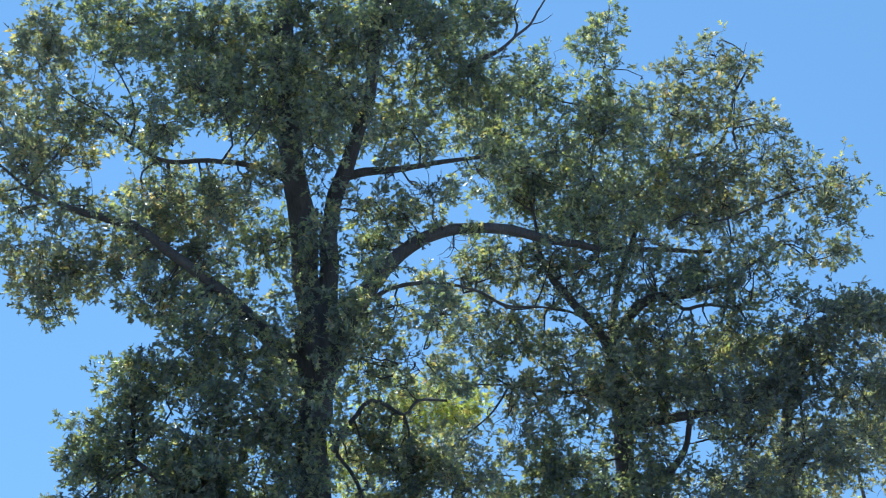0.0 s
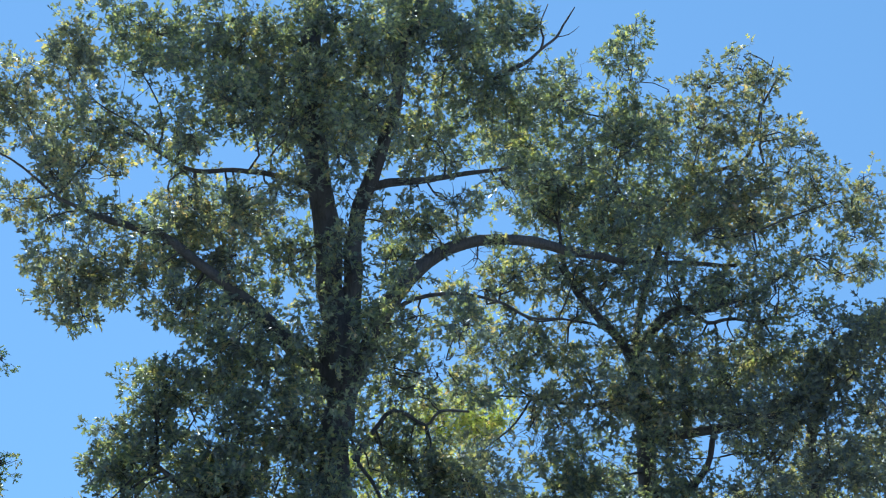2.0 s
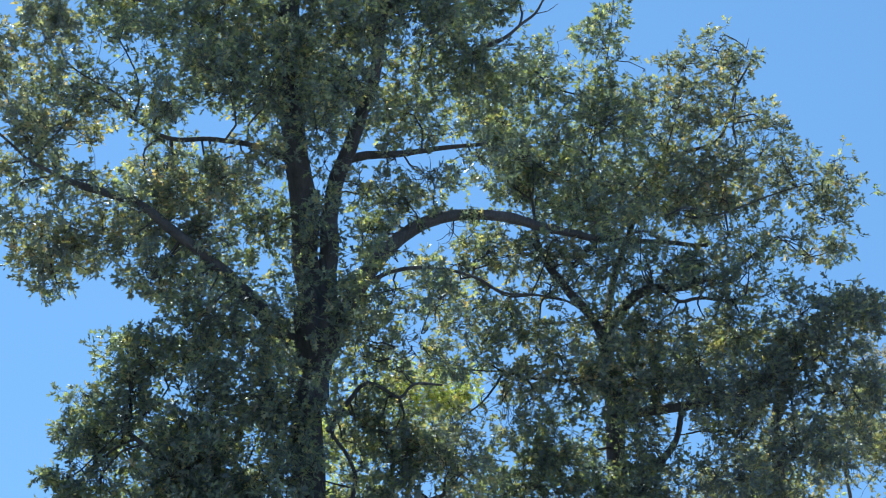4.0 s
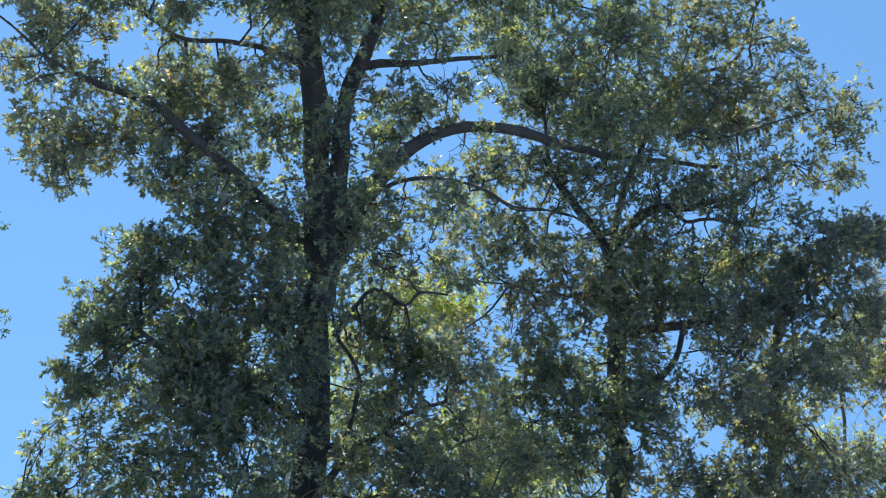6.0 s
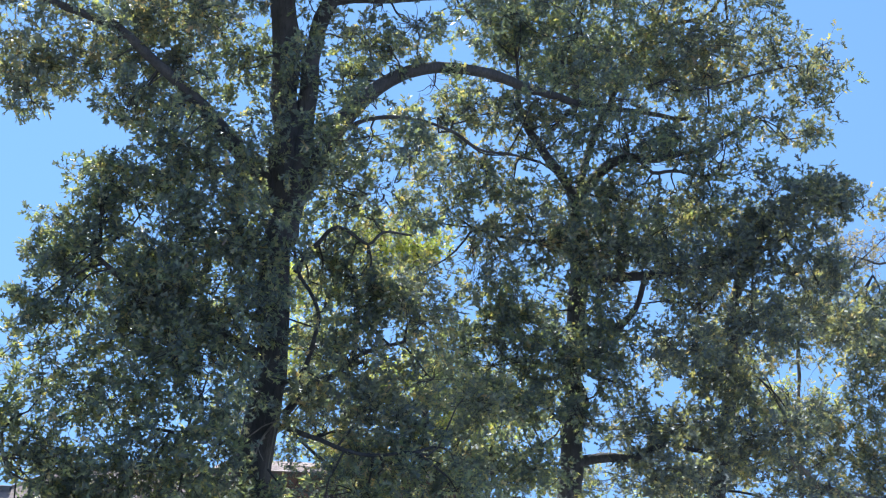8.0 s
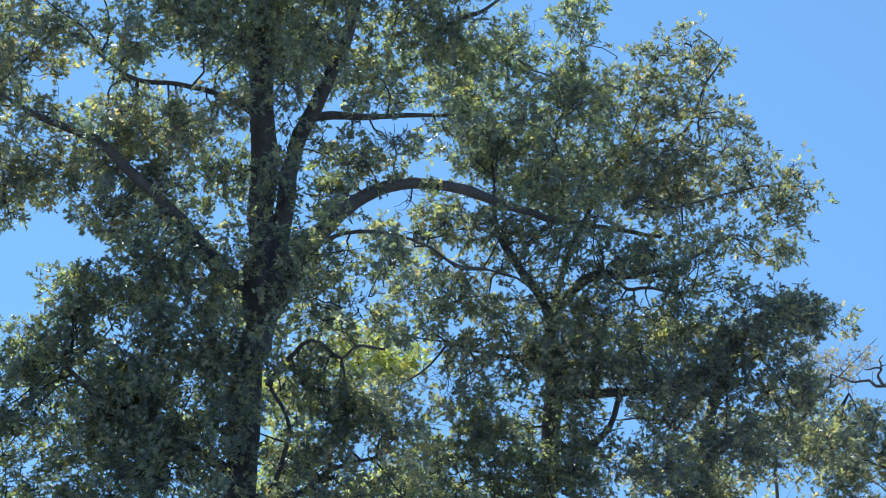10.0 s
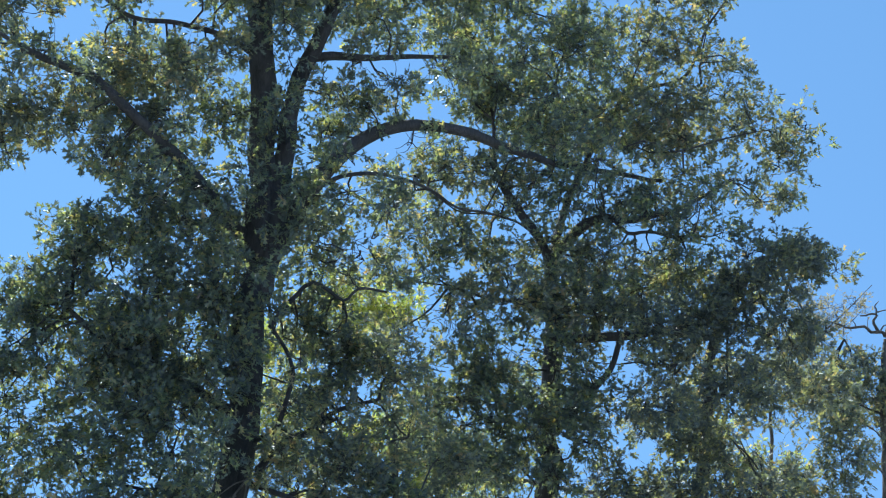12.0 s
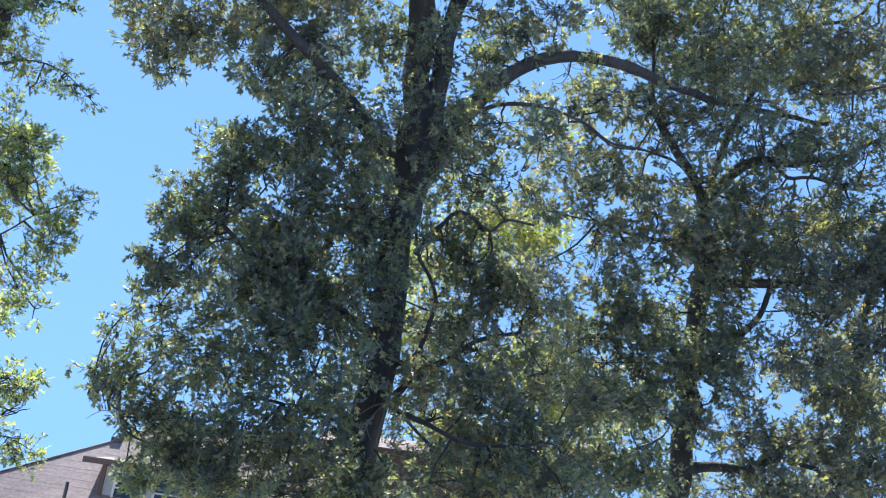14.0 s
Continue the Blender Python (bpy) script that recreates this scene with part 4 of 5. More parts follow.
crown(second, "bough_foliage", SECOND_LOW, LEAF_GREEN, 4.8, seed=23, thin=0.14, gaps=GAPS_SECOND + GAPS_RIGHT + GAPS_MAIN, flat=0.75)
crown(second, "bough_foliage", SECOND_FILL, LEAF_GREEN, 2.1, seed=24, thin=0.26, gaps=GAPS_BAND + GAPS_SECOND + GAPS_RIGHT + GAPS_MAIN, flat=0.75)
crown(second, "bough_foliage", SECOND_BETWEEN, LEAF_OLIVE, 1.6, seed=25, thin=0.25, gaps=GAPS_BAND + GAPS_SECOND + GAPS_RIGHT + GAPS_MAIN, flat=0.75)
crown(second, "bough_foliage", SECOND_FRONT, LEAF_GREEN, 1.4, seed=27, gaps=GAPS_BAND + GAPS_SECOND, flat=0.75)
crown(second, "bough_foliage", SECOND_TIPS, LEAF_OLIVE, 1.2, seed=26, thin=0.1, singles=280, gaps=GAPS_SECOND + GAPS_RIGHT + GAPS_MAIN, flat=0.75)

# ---------------------------------------------------------------- third, darker oak
third = base_empty("oak_tree", 6.0, 22.5, "dark dense oak with layered leaf masses beside the taller oaks", "tree", "trees")
limb(third, "trunk", 0.22, 0.08, [(5.9, 22.5, -0.05), (6.0, 22.5, 2.2), (6.1, 22.5, 4.26), (6.39, 22.5, 6.26), (6.55, 22.0, 8.45), (6.9, 21.0, 9.6)], BARK, 12, 0.5, 0.05)
limb(third, "branch", 0.045, 0.006, [(6.74, 21.50, 9.12), (7.15, 20.80, 9.36), (7.64, 20.40, 9.53), (8.09, 20.20, 9.77), (8.49, 20.20, 9.94)], BARK)
limb(third, "branch", 0.050, 0.015, [(5.65, 22.00, 7.90), (6.00, 21.00, 8.25), (6.40, 20.40, 8.48), (6.85, 20.00, 8.76)], BARK)
THIRD = [
    (6.2, 19.8, 8.4, 1.11, 0.71), (5.1, 19.8, 7.9, 0.80, 0.40), (7.4, 19.8, 9.5, 0.77, 0.19), (6.7, 19.8, 9.1, 0.92, 0.46),
    (7.8, 19.8, 9.3, 0.51, 0.36), (7.3, 19.8, 7.8, 0.70, 0.80), (6.1, 19.8, 7.0, 0.88, 0.49), (4.6, 19.8, 6.5, 0.68, 0.39),
    (6.4, 21.0, 5.2, 1.13, 0.52), (4.5, 21.0, 5.1, 0.93, 0.41), (5.0, 21.0, 4.3, 0.91, 0.41), (8.3, 21.0, 7.6, 0.75, 0.53),
    (7.3, 21.0, 4.2, 1.01, 0.30),
]
THIRD_LOW = [
    (3.8, 21.5, 8.8, 0.64, 0.43), (4.9, 21.5, 9.2, 0.86, 0.43), (5.7, 21.5, 9.6, 0.75, 0.54), (5.1, 21.5, 7.8, 0.84, 0.53),
    (4.3, 21.5, 6.8, 0.63, 0.42), (5.4, 21.5, 6.4, 0.83, 0.52), (6.2, 21.5, 6.4, 0.62, 0.62), (4.3, 21.5, 5.5, 0.61, 0.41),
    (5.3, 21.5, 5.4, 0.82, 0.51), (6.3, 21.5, 4.9, 0.60, 0.50), (4.1, 21.5, 4.4, 0.91, 0.30), (3.7, 21.5, 7.8, 0.65, 0.38),
    (4.8, 21.5, 8.7, 0.66, 0.33), (7.0, 21.5, 7.8, 0.65, 0.43),
]
THIRD_TOP = [
    (7.6, 20.2, 9.6, 0.54, 0.19), (8.1, 20.2, 9.7, 0.43, 0.18), (8.4, 20.2, 9.5, 0.26, 0.19), (8.4, 20.2, 9.8, 0.28, 0.11),
    (7.1, 20.2, 9.2, 0.48, 0.23), (7.7, 20.2, 9.8, 0.53, 0.11), (6.9, 20.2, 9.4, 0.53, 0.23), (6.3, 20.2, 9.1, 0.52, 0.31),
]
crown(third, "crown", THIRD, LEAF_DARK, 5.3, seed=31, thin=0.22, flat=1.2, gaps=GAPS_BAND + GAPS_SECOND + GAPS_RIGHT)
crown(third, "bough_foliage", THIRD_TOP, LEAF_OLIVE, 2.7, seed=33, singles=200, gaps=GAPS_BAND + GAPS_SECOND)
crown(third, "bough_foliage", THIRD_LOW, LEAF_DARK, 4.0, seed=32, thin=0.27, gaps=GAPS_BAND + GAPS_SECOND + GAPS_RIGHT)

# ---------------------------------------------------------------- far trees
far = base_empty("oak_tree", 11.4, 25.5, "oak with a bare dead crooked top above green foliage", "tree", "trees")
limb(far, "trunk", 0.17, 0.055, [(11.3, 25.5, -0.05), (11.4, 25.5, 4.0), (11.46, 25.5, 7.57), (11.68, 25.5, 9.66), (11.71, 25.5, 10.03)], BARK_GREY, 10, 0.5, 0.06)
limb(far, "branch", 0.100, 0.050, [(9.85, 23.00, 4.45), (9.06, 23.00, 4.47), (8.28, 23.00, 4.63), (7.90, 23.00, 4.96), (7.77, 23.00, 5.35), (7.72, 23.00, 5.97)], BARK_GREY, 6, gnarl=0.5)
limb(far, "branch", 0.045, 0.014, [(11.73, 25.50, 10.06), (11.61, 25.50, 10.16), (11.37, 25.50, 10.14), (11.25, 25.50, 10.27), (10.93, 25.50, 10.22), (10.73, 25.50, 10.28), (10.49, 25.50, 10.33), (10.33, 25.50, 10.38)], BARK_GREY, 6, gnarl=0.5)
limb(far, "branch", 0.014, 0.006, [(11.03, 25.50, 10.22), (11.02, 25.50, 10.33), (10.95, 25.50, 10.43)], BARK_GREY, 6, gnarl=0.5)
limb(far, "branch", 0.042, 0.016, [(11.58, 25.50, 10.16), (11.55, 25.50, 10.29), (11.49, 25.50, 10.45), (11.55, 25.50, 10.60), (11.45, 25.50, 10.62), (11.30, 25.50, 10.56), (11.12, 25.50, 10.54)], BARK_GREY, 6, gnarl=0.5)
limb(far, "branch", 0.026, 0.010, [(11.55, 25.50, 10.58), (11.58, 25.50, 10.74), (11.55, 25.50, 10.82), (11.65, 25.50, 10.94)], BARK_GREY, 6, gnarl=0.5)
limb(far, "branch", 0.018, 0.006, [(11.59, 25.50, 10.66), (11.73, 25.50, 10.71), (11.93, 25.50, 10.77), (12.09, 25.50, 10.87), (12.38, 25.50, 10.87)], BARK_GREY, 6, gnarl=0.5)
limb(far, "branch", 0.042, 0.012, [(11.73, 25.50, 10.06), (11.81, 25.50, 10.30), (11.97, 25.50, 10.41), (12.20, 25.50, 10.47), (12.57, 25.50, 10.57)], BARK_GREY, 6, gnarl=0.5)
limb(far, "branch", 0.024, 0.008, [(11.97, 25.50, 10.41), (11.98, 25.50, 10.60), (12.12, 25.50, 10.74), (12.29, 25.50, 10.77), (12.57, 25.50, 10.78)], BARK_GREY, 6, gnarl=0.5)
limb(far, "branch", 0.024, 0.010, [(11.61, 25.50, 10.17), (11.72, 25.50, 10.32), (11.87, 25.50, 10.34)], BARK_GREY, 6, gnarl=0.5)
limb(far, "branch", 0.014, 0.005, [(12.02, 25.50, 10.61), (12.13, 25.50, 10.55), (12.21, 25.50, 10.51)], BARK_GREY, 6, gnarl=0.5)
limb(far, "branch", 0.010, 0.004, [(11.32, 25.50, 10.15), (11.33, 25.50, 10.36), (11.35, 25.50, 10.50)], BARK_GREY, 6, gnarl=0.5)
limb(far, "branch", 0.012, 0.005, [(10.73, 25.50, 10.28), (10.73, 25.50, 10.09), (10.73, 25.50, 9.93)], BARK_GREY, 6, gnarl=0.5)
limb(far, "branch", 0.030, 0.010, [(11.62, 25.50, 8.78), (12.03, 25.50, 8.94), (12.58, 25.50, 9.00)], BARK_GREY, 6, gnarl=0.5)
limb(far, "branch", 0.030, 0.012, [(11.52, 25.50, 7.85), (11.92, 25.50, 8.01), (12.46, 25.50, 8.01)], BARK_GREY, 6, gnarl=0.5)
FAR_RIGHT = [
    (11.8, 25.5, 8.8, 0.58, 0.65), (10.7, 25.5, 9.3, 0.72, 0.52), (9.7, 25.5, 9.6, 0.92, 0.52), (9.2, 25.5, 8.5, 1.03, 0.64),
    (10.5, 25.5, 8.2, 0.90, 0.58), (12.1, 25.5, 8.0, 0.51, 0.51), (11.4, 25.5, 8.6, 0.78, 0.52), (10.2, 25.5, 8.7, 0.78, 0.52),
    (12.2, 25.5, 8.9, 0.52, 0.52), (9.8, 24.0, 6.7, 0.59, 0.71), (7.4, 24.0, 7.2, 0.48, 0.36), (9.1, 24.0, 6.2, 0.71, 0.71),
    (9.8, 24.0, 5.5, 0.58, 0.70), (7.9, 24.0, 6.8, 0.48, 0.48),
]
FAR_LOW = [
    (6.4, 23.8, 7.5, 0.60, 0.48), (6.8, 23.8, 8.3, 0.60, 0.48), (5.5, 23.8, 7.2, 0.59, 0.48), (9.7, 23.8, 7.4, 0.48, 0.72),
    (7.4, 23.8, 4.9, 0.81, 0.46), (8.6, 23.8, 5.5, 0.70, 0.58), (9.6, 23.8, 4.9, 0.58, 0.58), (6.4, 23.8, 4.8, 0.81, 0.46),
    (7.3, 23.8, 6.3, 0.59, 0.47),
]
crown(far, "crown", FAR_RIGHT, LEAF_OLIVE, 3.6, seed=41, thin=0.22, gaps=GAPS_SECOND + GAPS_RIGHT)
crown(far, "bough_foliage", FAR_LOW, LEAF_OLIVE, 4.1, seed=42, thin=0.3, gaps=GAPS_SECOND + GAPS_RIGHT)

feathery = base_empty("dry_tree", 9.0, 26.5, "thin half-bare tree with dry tan leaves on fine twigs", "tree", "trees")
limb(feathery, "trunk", 0.10, 0.03, [(9.0, 26.5, -0.05), (9.1, 26.5, 4.0), (9.2, 26.5, 7.5), (9.3, 26.5, 9.2)], BARK_GREY, 8, 0.4, 0.05)
limb(feathery, "branch", 0.030, 0.008, [(9.79, 26.50, 9.34), (10.49, 26.50, 10.24), (11.19, 26.50, 10.93), (11.99, 26.50, 11.73)], BARK_GREY)
limb(feathery, "branch", 0.020, 0.006, [(10.18, 26.50, 9.93), (10.34, 26.50, 10.66), (10.30, 26.50, 11.24)], BARK_GREY)
limb(feathery, "branch", 0.020, 0.006, [(10.71, 26.50, 10.39), (11.31, 26.50, 10.69), (11.66, 26.50, 11.04)], BARK_GREY)
FEATHERY = [
    (10.7, 26.5, 10.6, 0.62, 0.30), (11.5, 26.5, 11.2, 0.56, 0.25), (10.3, 26.5, 10.9, 0.42, 0.35), (10.3, 26.5, 11.0, 0.82, 0.41),
    (11.0, 26.5, 10.9, 0.55, 0.41),
]
crown(feathery, "crown", FEATHERY, LEAF_TAN, 0.9, leaf=0.12, seed=51, cluster=6, wood=BARK_GREY)

back = base_empty("yellowing_tree", -2.0, 33.0, "sunlit yellow-green tree standing behind the oaks", "tree", "trees")
limb(back, "trunk", 0.18, 0.06, [(-2.0, 33.0, -0.05), (-1.9, 33.0, 4.0), (-1.6, 33.0, 8.0), (-1.4, 33.0, 11.5)], BARK_GREY, 10, 0.5, 0.05)
limb(back, "limb", 0.10, 0.04, [(-1.8, 33.0, 5.0), (2.0, 33.0, 7.5), (6.5, 33.0, 7.4), (10.5, 33.0, 7.8)], BARK_GREY, 8)
BACK_YELLOW = [
    (-3.1, 33.0, 11.1, 1.16, 0.99), (-2.8, 33.0, 8.9, 1.14, 1.14), (-0.9, 33.0, 12.3, 1.17, 0.75), (0.4, 33.0, 8.5, 1.61, 0.97),
    (-1.6, 33.0, 6.4, 1.43, 0.95), (1.8, 33.0, 7.2, 1.75, 0.95), (0.4, 33.0, 12.4, 1.17, 0.84), (-1.3, 33.0, 12.9, 1.34, 0.67),
    (9.6, 33.0, 8.9, 0.98, 0.98), (11.5, 33.0, 8.3, 0.98, 0.65), (7.9, 33.0, 5.7, 1.43, 0.48),
]
crown(back, "crown", BACK_YELLOW, LEAF_YELLOW, 3.5, leaf=0.19, seed=61, thin=0.1)

shade = base_empty("oak_tree", 0.5, 30.0, "lower green tree filling the view behind the oaks", "tree", "trees")
limb(shade, "trunk", 0.17, 0.06, [(0.5, 30.0, -0.05), (0.4, 30.0, 3.0), (0.6, 30.0, 6.0), (0.5, 30.0, 8.6)], BARK, 10, 0.5, 0.05)
limb(shade, "limb", 0.09, 0.03, [(0.4, 30.0, 3.4), (-1.2, 30.0, 5.0), (-3.0, 30.0, 6.4)], BARK, 8)
limb(shade, "limb", 0.09, 0.03, [(0.5, 30.0, 4.0), (2.2, 30.0, 5.4), (4.0, 30.0, 6.6)], BARK, 8)
BACK_DARK = [
    (-2.3, 30.0, 7.3, 1.17, 1.02), (-0.5, 30.0, 7.1, 1.32, 0.88), (1.2, 30.0, 7.5, 1.32, 0.88), (3.0, 30.0, 7.0, 1.32, 0.88),
    (-1.3, 30.0, 5.6, 1.29, 0.72), (0.7, 30.0, 5.6, 1.30, 0.72), (2.8, 30.0, 5.4, 1.30, 0.58), (4.8, 30.0, 5.3, 1.15, 0.58),
    (-4.4, 30.0, 6.5, 0.88, 0.88), (2.8, 30.0, 7.5, 1.16, 0.73), (3.8, 30.0, 9.7, 0.74, 0.59), (-4.0, 29.0, 7.2, 0.64, 0.71),
    (-2.7, 29.0, 5.9, 0.77, 0.45), (-2.2, 29.0, 4.5, 0.96, 0.48), (-1.3, 29.0, 5.0, 0.69, 0.41),
]
GAPS_BACK = [
    (-3.0, 30.0, 11.1, 0.61, 0.61), (-2.9, 30.0, 10.0, 0.60, 0.90), (-2.7, 30.0, 8.8, 0.59, 0.89), (-2.5, 30.0, 8.1, 0.59, 0.44),
]
crown(shade, "crown", BACK_DARK, LEAF_GREEN, 2.8, leaf=0.19, seed=65, thin=0.15, gaps=GAPS_BACK)

left = base_empty("oak_tree", -7.9, 14.3, "oak with sunlight put into its leaf colour and drooping leafy sprays", "tree", "trees")
limb(left, "trunk", 0.24, 0.08, [(-8.0, 14.3, -0.05), (-7.9, 14.3, 2.6), (-7.75, 14.3, 5.4), (-7.7, 14.3, 8.4), (-7.6, 14.3, 10.0)], BARK, 12, 0.5, 0.05)
limb(left, "branch", 0.018, 0.004, [(-8.13, 14.20, 7.45), (-7.39, 14.00, 7.60), (-6.94, 14.00, 7.69), (-6.49, 14.00, 7.57), (-5.96, 14.00, 7.17)], BARK)
limb(left, "branch", 0.014, 0.004, [(-8.15, 14.20, 8.39), (-7.41, 14.00, 8.59), (-6.94, 14.00, 8.61), (-6.55, 14.00, 8.47)], BARK)
limb(left, "branch", 0.016, 0.005, [(-7.52, 14.20, 4.97), (-6.77, 14.00, 5.28), (-6.41, 14.00, 5.59), (-6.02, 14.00, 5.80), (-5.76, 14.00, 5.91)], BARK)
LEFT_TREE = [
    (-6.2, 14.0, 3.5, 0.24, 0.20), (-6.0, 14.0, 3.1, 0.24, 0.20), (-6.0, 14.0, 2.7, 0.24, 0.20), (-6.9, 14.0, 6.2, 0.24, 0.20), (-6.6, 14.0, 6.2, 0.24, 0.20), (-6.8, 14.0, 6.6, 0.24, 0.20),
    (-7.5, 14.0, 8.5, 0.41, 0.34), (-7.3, 14.0, 7.6, 0.30, 0.33), (-6.8, 14.0, 6.6, 0.40, 0.23), (-6.6, 14.0, 6.0, 0.50, 0.36),
    (-6.2, 14.0, 5.6, 0.25, 0.25), (-6.2, 14.0, 5.2, 0.35, 0.32), (-6.3, 14.0, 4.7, 0.32, 0.32), (-6.1, 14.0, 4.4, 0.10, 0.21),
    (-6.2, 14.0, 3.4, 0.27, 0.27), (-5.9, 14.0, 2.8, 0.13, 0.17), (-8.3, 14.3, 8.1, 0.84, 0.84), (-7.8, 14.3, 6.1, 0.81, 0.88),
    (-7.4, 14.3, 4.6, 0.71, 0.64), (-6.9, 14.3, 3.1, 0.55, 0.76),
]
LEFT_SPRAYS = [
    (-7.2, 14.0, 7.7, 0.19, 0.08), (-6.9, 14.0, 7.7, 0.16, 0.07), (-6.7, 14.0, 7.6, 0.12, 0.07), (-6.5, 14.0, 7.5, 0.10, 0.09),
    (-6.3, 14.0, 7.4, 0.09, 0.10), (-6.1, 14.0, 7.3, 0.10, 0.09), (-7.1, 14.0, 8.6, 0.15, 0.06), (-6.8, 14.0, 8.6, 0.12, 0.05),
    (-6.6, 14.0, 8.5, 0.08, 0.07), (-5.9, 14.0, 5.9, 0.11, 0.06), (-7.5, 14.0, 8.0, 0.22, 0.19), (-6.9, 14.0, 7.3, 0.09, 0.18),
]
crown(left, "crown", LEFT_TREE, LEAF_SUN_TINTED, 4.0, leaf=0.12, seed=71, thin=0.2, singles=150)
crown(left, "bough_foliage", LEFT_SPRAYS, LEAF_SUN_TINTED, 6.0, leaf=0.10, seed=72, hang=0.3, singles=130)



# ---------------------------------------------------------------- house behind the trees
def add_box(bm, x0, x1, y0, y1, z0, z1, bevel=0.0):
    made = bmesh.ops.create_cube(bm, size=1.0)["verts"]
    for v in made:
        v.co = Vector(((x0 + x1) / 2 + v.co.x * (x1 - x0), (y0 + y1) / 2 + v.co.y * (y1 - y0), (z0 + z1) / 2 + v.co.z * (z1 - z0)))
    if bevel:
        bmesh.ops.bevel(bm, geom=list({e for v in made for e in v.link_edges}), offset=bevel, segments=1, affect="EDGES")


def box(name, mat, parent, x0, x1, y0, y1, z0, z1, bevel=0.006, label=""):
    bm = bmesh.new()
    o = HOUSE
    add_box(bm, x0 - o[0], x1 - o[0], y0 - o[1], y1 - o[1], z0, z1, bevel)
    return part(name, bm, mat, parent, label)


def solid(name, mat, parent, points, faces, label=""):
    bm = bmesh.new()
    vs = [bm.verts.new((p[0] - HOUSE[0], p[1] - HOUSE[1], p[2])) for p in points]
    for f in faces:
        bm.faces.new([vs[i] for i in f])
    return part(name, bm, mat, parent, label)


def courses(roof, x_left, x_right, eave, slope, count, lap):
    """Lapped shingle courses up a slope. x_left, x_right: functions of the height along it."""
    y0, z0 = eave
    for k in range(count):
        ya, yb = y0 + k * lap, y0 + (k + 1) * lap + 0.05
        za, zb = z0 + (ya - y0) * slope, z0 + (yb - y0) * slope
        pts = []
        for y, z, lift in ((ya, za, 0.006 + 0.004 * (k * 7 % 5) / 4), (yb, zb, 0.006)):
            for x in (x_left(y), x_right(y)):
                pts += [(x, y, z + lift), (x, y, z + 0.002)]
        solid("shingle_course", SHINGLE, roof, pts, [(0, 2, 6, 4), (1, 5, 7, 3), (0, 1, 3, 2), (4, 6, 7, 5), (0, 4, 5, 1), (2, 3, 7, 6)])


def window(parent, x0, x1, y, z0, z1):
    w = box("window", WHITE, parent, x0, x1, y - 0.03, y + 0.06, z0 - 0.06, z0, 0.004, "white framed window reflecting the trees")
    t = 0.06
    for a in ((x0, x0 + t, z0, z1), (x1 - t, x1, z0, z1), (x0 + t, x1 - t, z1 - t, z1), (x0 + t, x1 - t, (z0 + z1) / 2 - 0.02, (z0 + z1) / 2 + 0.02)):
        box("window_frame", WHITE, w, a[0], a[1], y - 0.02, y + 0.05, a[2], a[3], 0.004)
    zm = (z0 + z1) / 2
    for a, b in ((z0, zm - 0.02), (zm + 0.02, z1 - t)):
        box("pane", GLASS, w, x0 + t, x1 - t, y + 0.015, y + 0.021, a, b, 0)


HOUSE = (-8.0, 33.0)
house = base_empty("house", HOUSE[0], HOUSE[1], "brick house with a brown shingled hip roof and a window dormer", "house")
box("wall", BRICK, house, -14.4, -4.6, 29.7, 37.6, -0.05, 2.15, 0.01)
box("upper_wall", BRICK, house, -4.6, 1.6, 31.6, 38.0, -0.05, 5.41, 0.01, "reddish brick wall of the taller wing")
HIP = 5.9 / 4.5
roof = solid("roof", SHINGLE, house, [(-15.1, 29, 2.0), (-4.55, 29, 2.0), (-4.55, 38, 2.0), (-15.1, 38, 2.0), (-9.2, 33.5, 5.6), (-4.55, 33.5, 5.6)],
             [(0, 1, 5, 4), (4, 5, 2, 3), (0, 4, 3), (1, 2, 5), (0, 3, 2, 1)], "pinkish grey shingle roof")
courses(roof, lambda y: -15.1 + (y - 29) * HIP, lambda y: -4.6, (29.0, 2.0), 0.8, 35, 0.13)
for name, a, b in (("hip_cap", (-15.1, 29, 2.03), (-9.2, 33.5, 5.63)), ("ridge_cap", (-9.25, 33.5, 5.63), (-4.6, 33.5, 5.63))):
    v, f = tube(np.array([np.array(a) + (np.array(b) - np.array(a)) * k / 9 for k in range(10)]), 0.025, 0.025, 6)
    mesh_object(name, (v - np.array((*HOUSE, 0))).tolist(), f.tolist(), SHINGLE, roof, False)
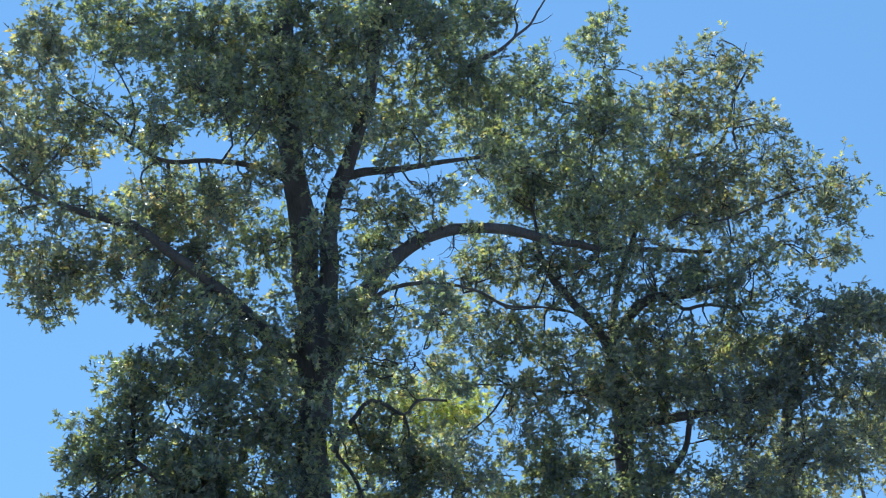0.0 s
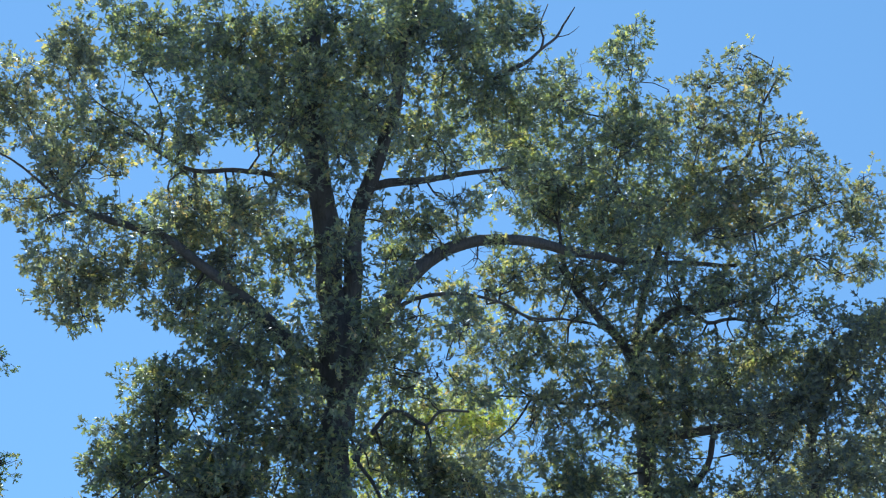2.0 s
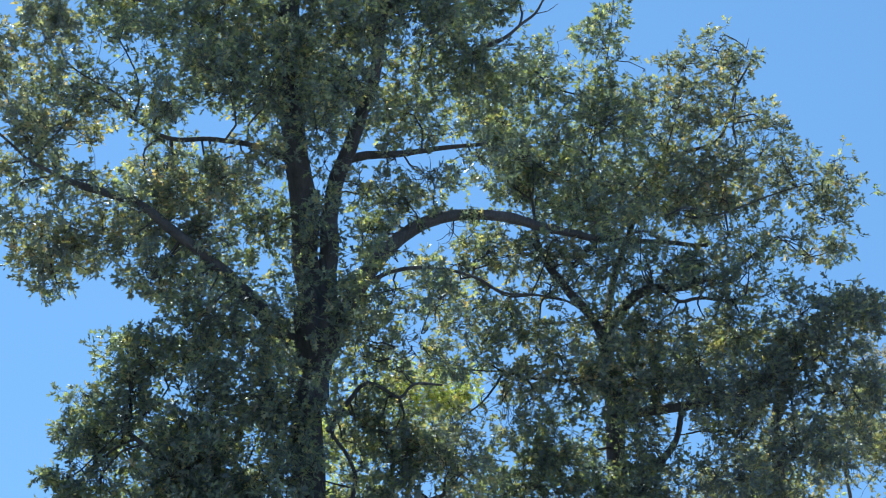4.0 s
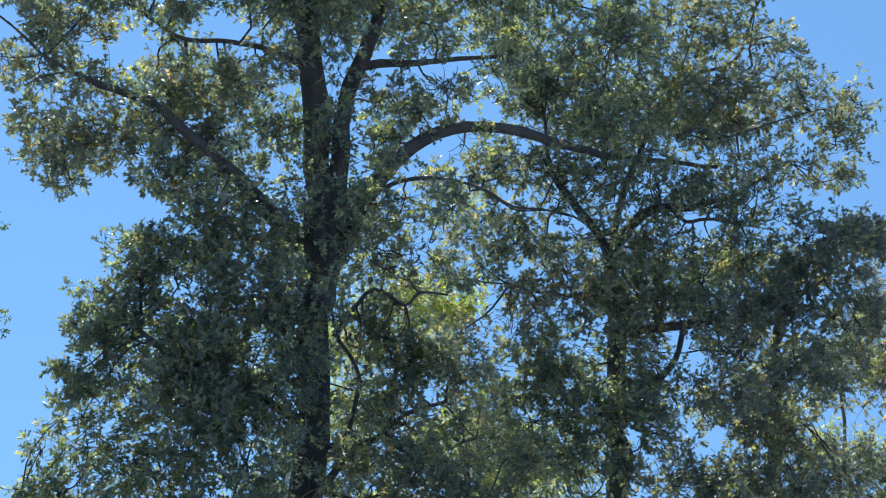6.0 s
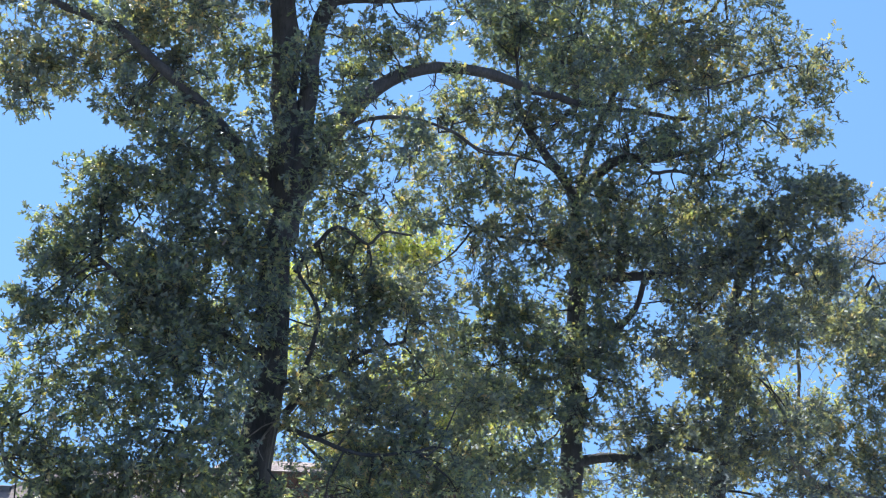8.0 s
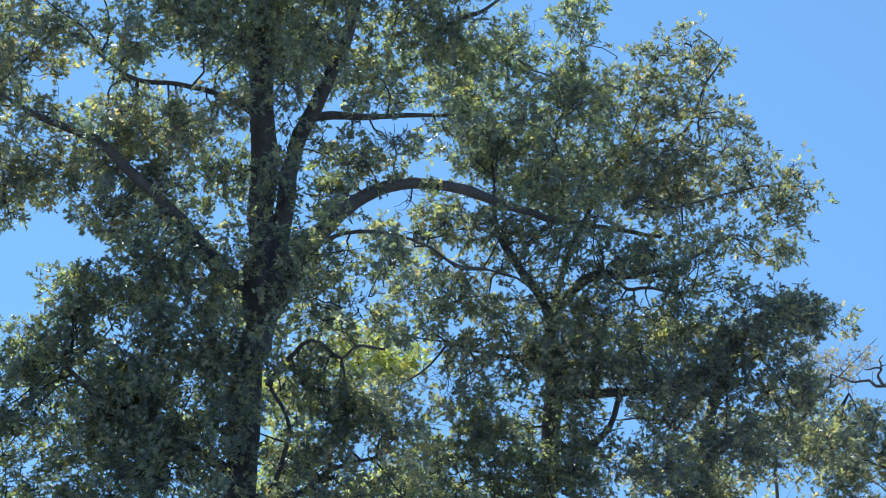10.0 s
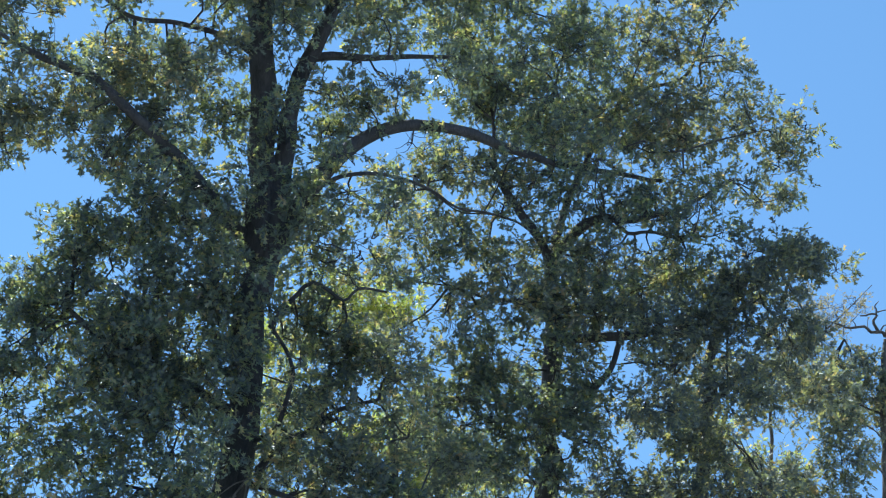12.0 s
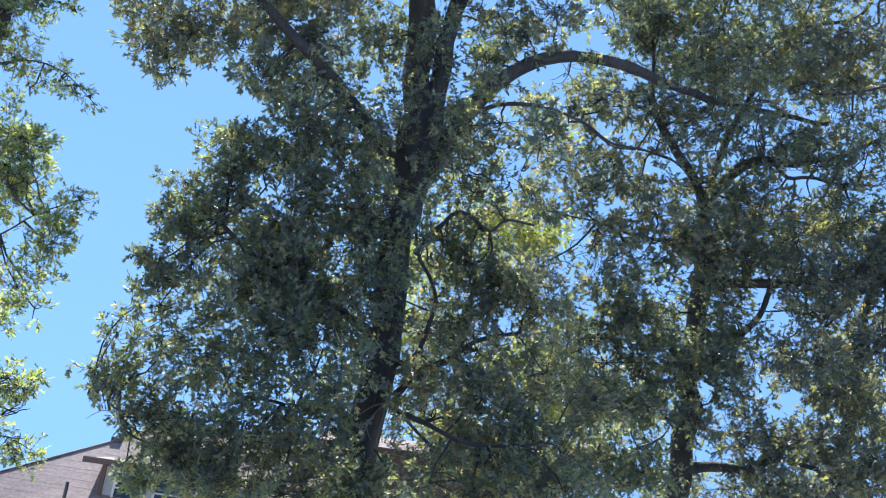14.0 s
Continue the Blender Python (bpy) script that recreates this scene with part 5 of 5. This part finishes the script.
box("gutter", FASCIA, house, -15.15, -4.6, 28.88, 29.0, 1.9, 2.03, 0.02, "brown gutter along the eave")
upper = solid("roof", SHINGLE, house, [(-4.95, 31.1, 5.42), (2.0, 31.1, 5.42), (2.0, 38.4, 5.42), (-4.95, 38.4, 5.42), (-4.95, 34.75, 6.2), (2.0, 34.75, 6.2)],
              [(0, 1, 5, 4), (4, 5, 2, 3), (0, 4, 3), (1, 2, 5), (0, 3, 2, 1)], "pale grey shingle roof of the taller wing")
courses(upper, lambda y: -4.97, lambda y: 2.02, (31.1, 5.42), 0.78 / 3.65, 28, 0.13)
box("fascia", FASCIA, house, -5.0, 2.05, 31.0, 31.09, 5.26, 5.44, 0.01, "dark brown eave board")
# shed dormer
dormer = box("dormer", SIDING, house, -10.15, -6.6, 30.45, 31.6, 2.6, 3.90, 0.01, "grey sided dormer on the roof")
solid("dormer_roof", SHINGLE, dormer, [(-10.55, 30.0, 4.00), (-6.3, 30.0, 4.00), (-6.3, 31.8, 4.24), (-10.55, 31.8, 4.24), (-10.55, 30.0, 3.92), (-6.3, 30.0, 3.92), (-6.3, 31.8, 4.14), (-10.55, 31.8, 4.14)],
      [(0, 1, 2, 3), (7, 6, 5, 4), (0, 4, 5, 1), (1, 5, 6, 2), (2, 6, 7, 3), (3, 7, 4, 0)])
box("fascia", FASCIA, dormer, -10.57, -6.28, 29.93, 29.998, 3.88, 4.03, 0.008, "brown eave board")
box("corner_board", FASCIA, dormer, -10.17, -10.06, 30.40, 30.50, 2.6, 3.93, 0.006)
for a, b in ((-9.8, -9.0), (-8.75, -7.9), (-7.65, -6.9)):
    window(dormer, a, b, 30.42, 2.95, 3.82)
v, f = tube(np.array([(-10.9, 30.2, z) for z in (2.8, 3.0, 3.2, 3.34)]), 0.045, 0.045, 10)
mesh_object("vent_pipe", (v - np.array((*HOUSE, 0))).tolist(), f.tolist() + [tuple(range(30, 40))], METAL, house)
box("roof_vent", METAL, house, -10.75, -10.45, 32.35, 32.6, 4.6, 4.86, 0.02)
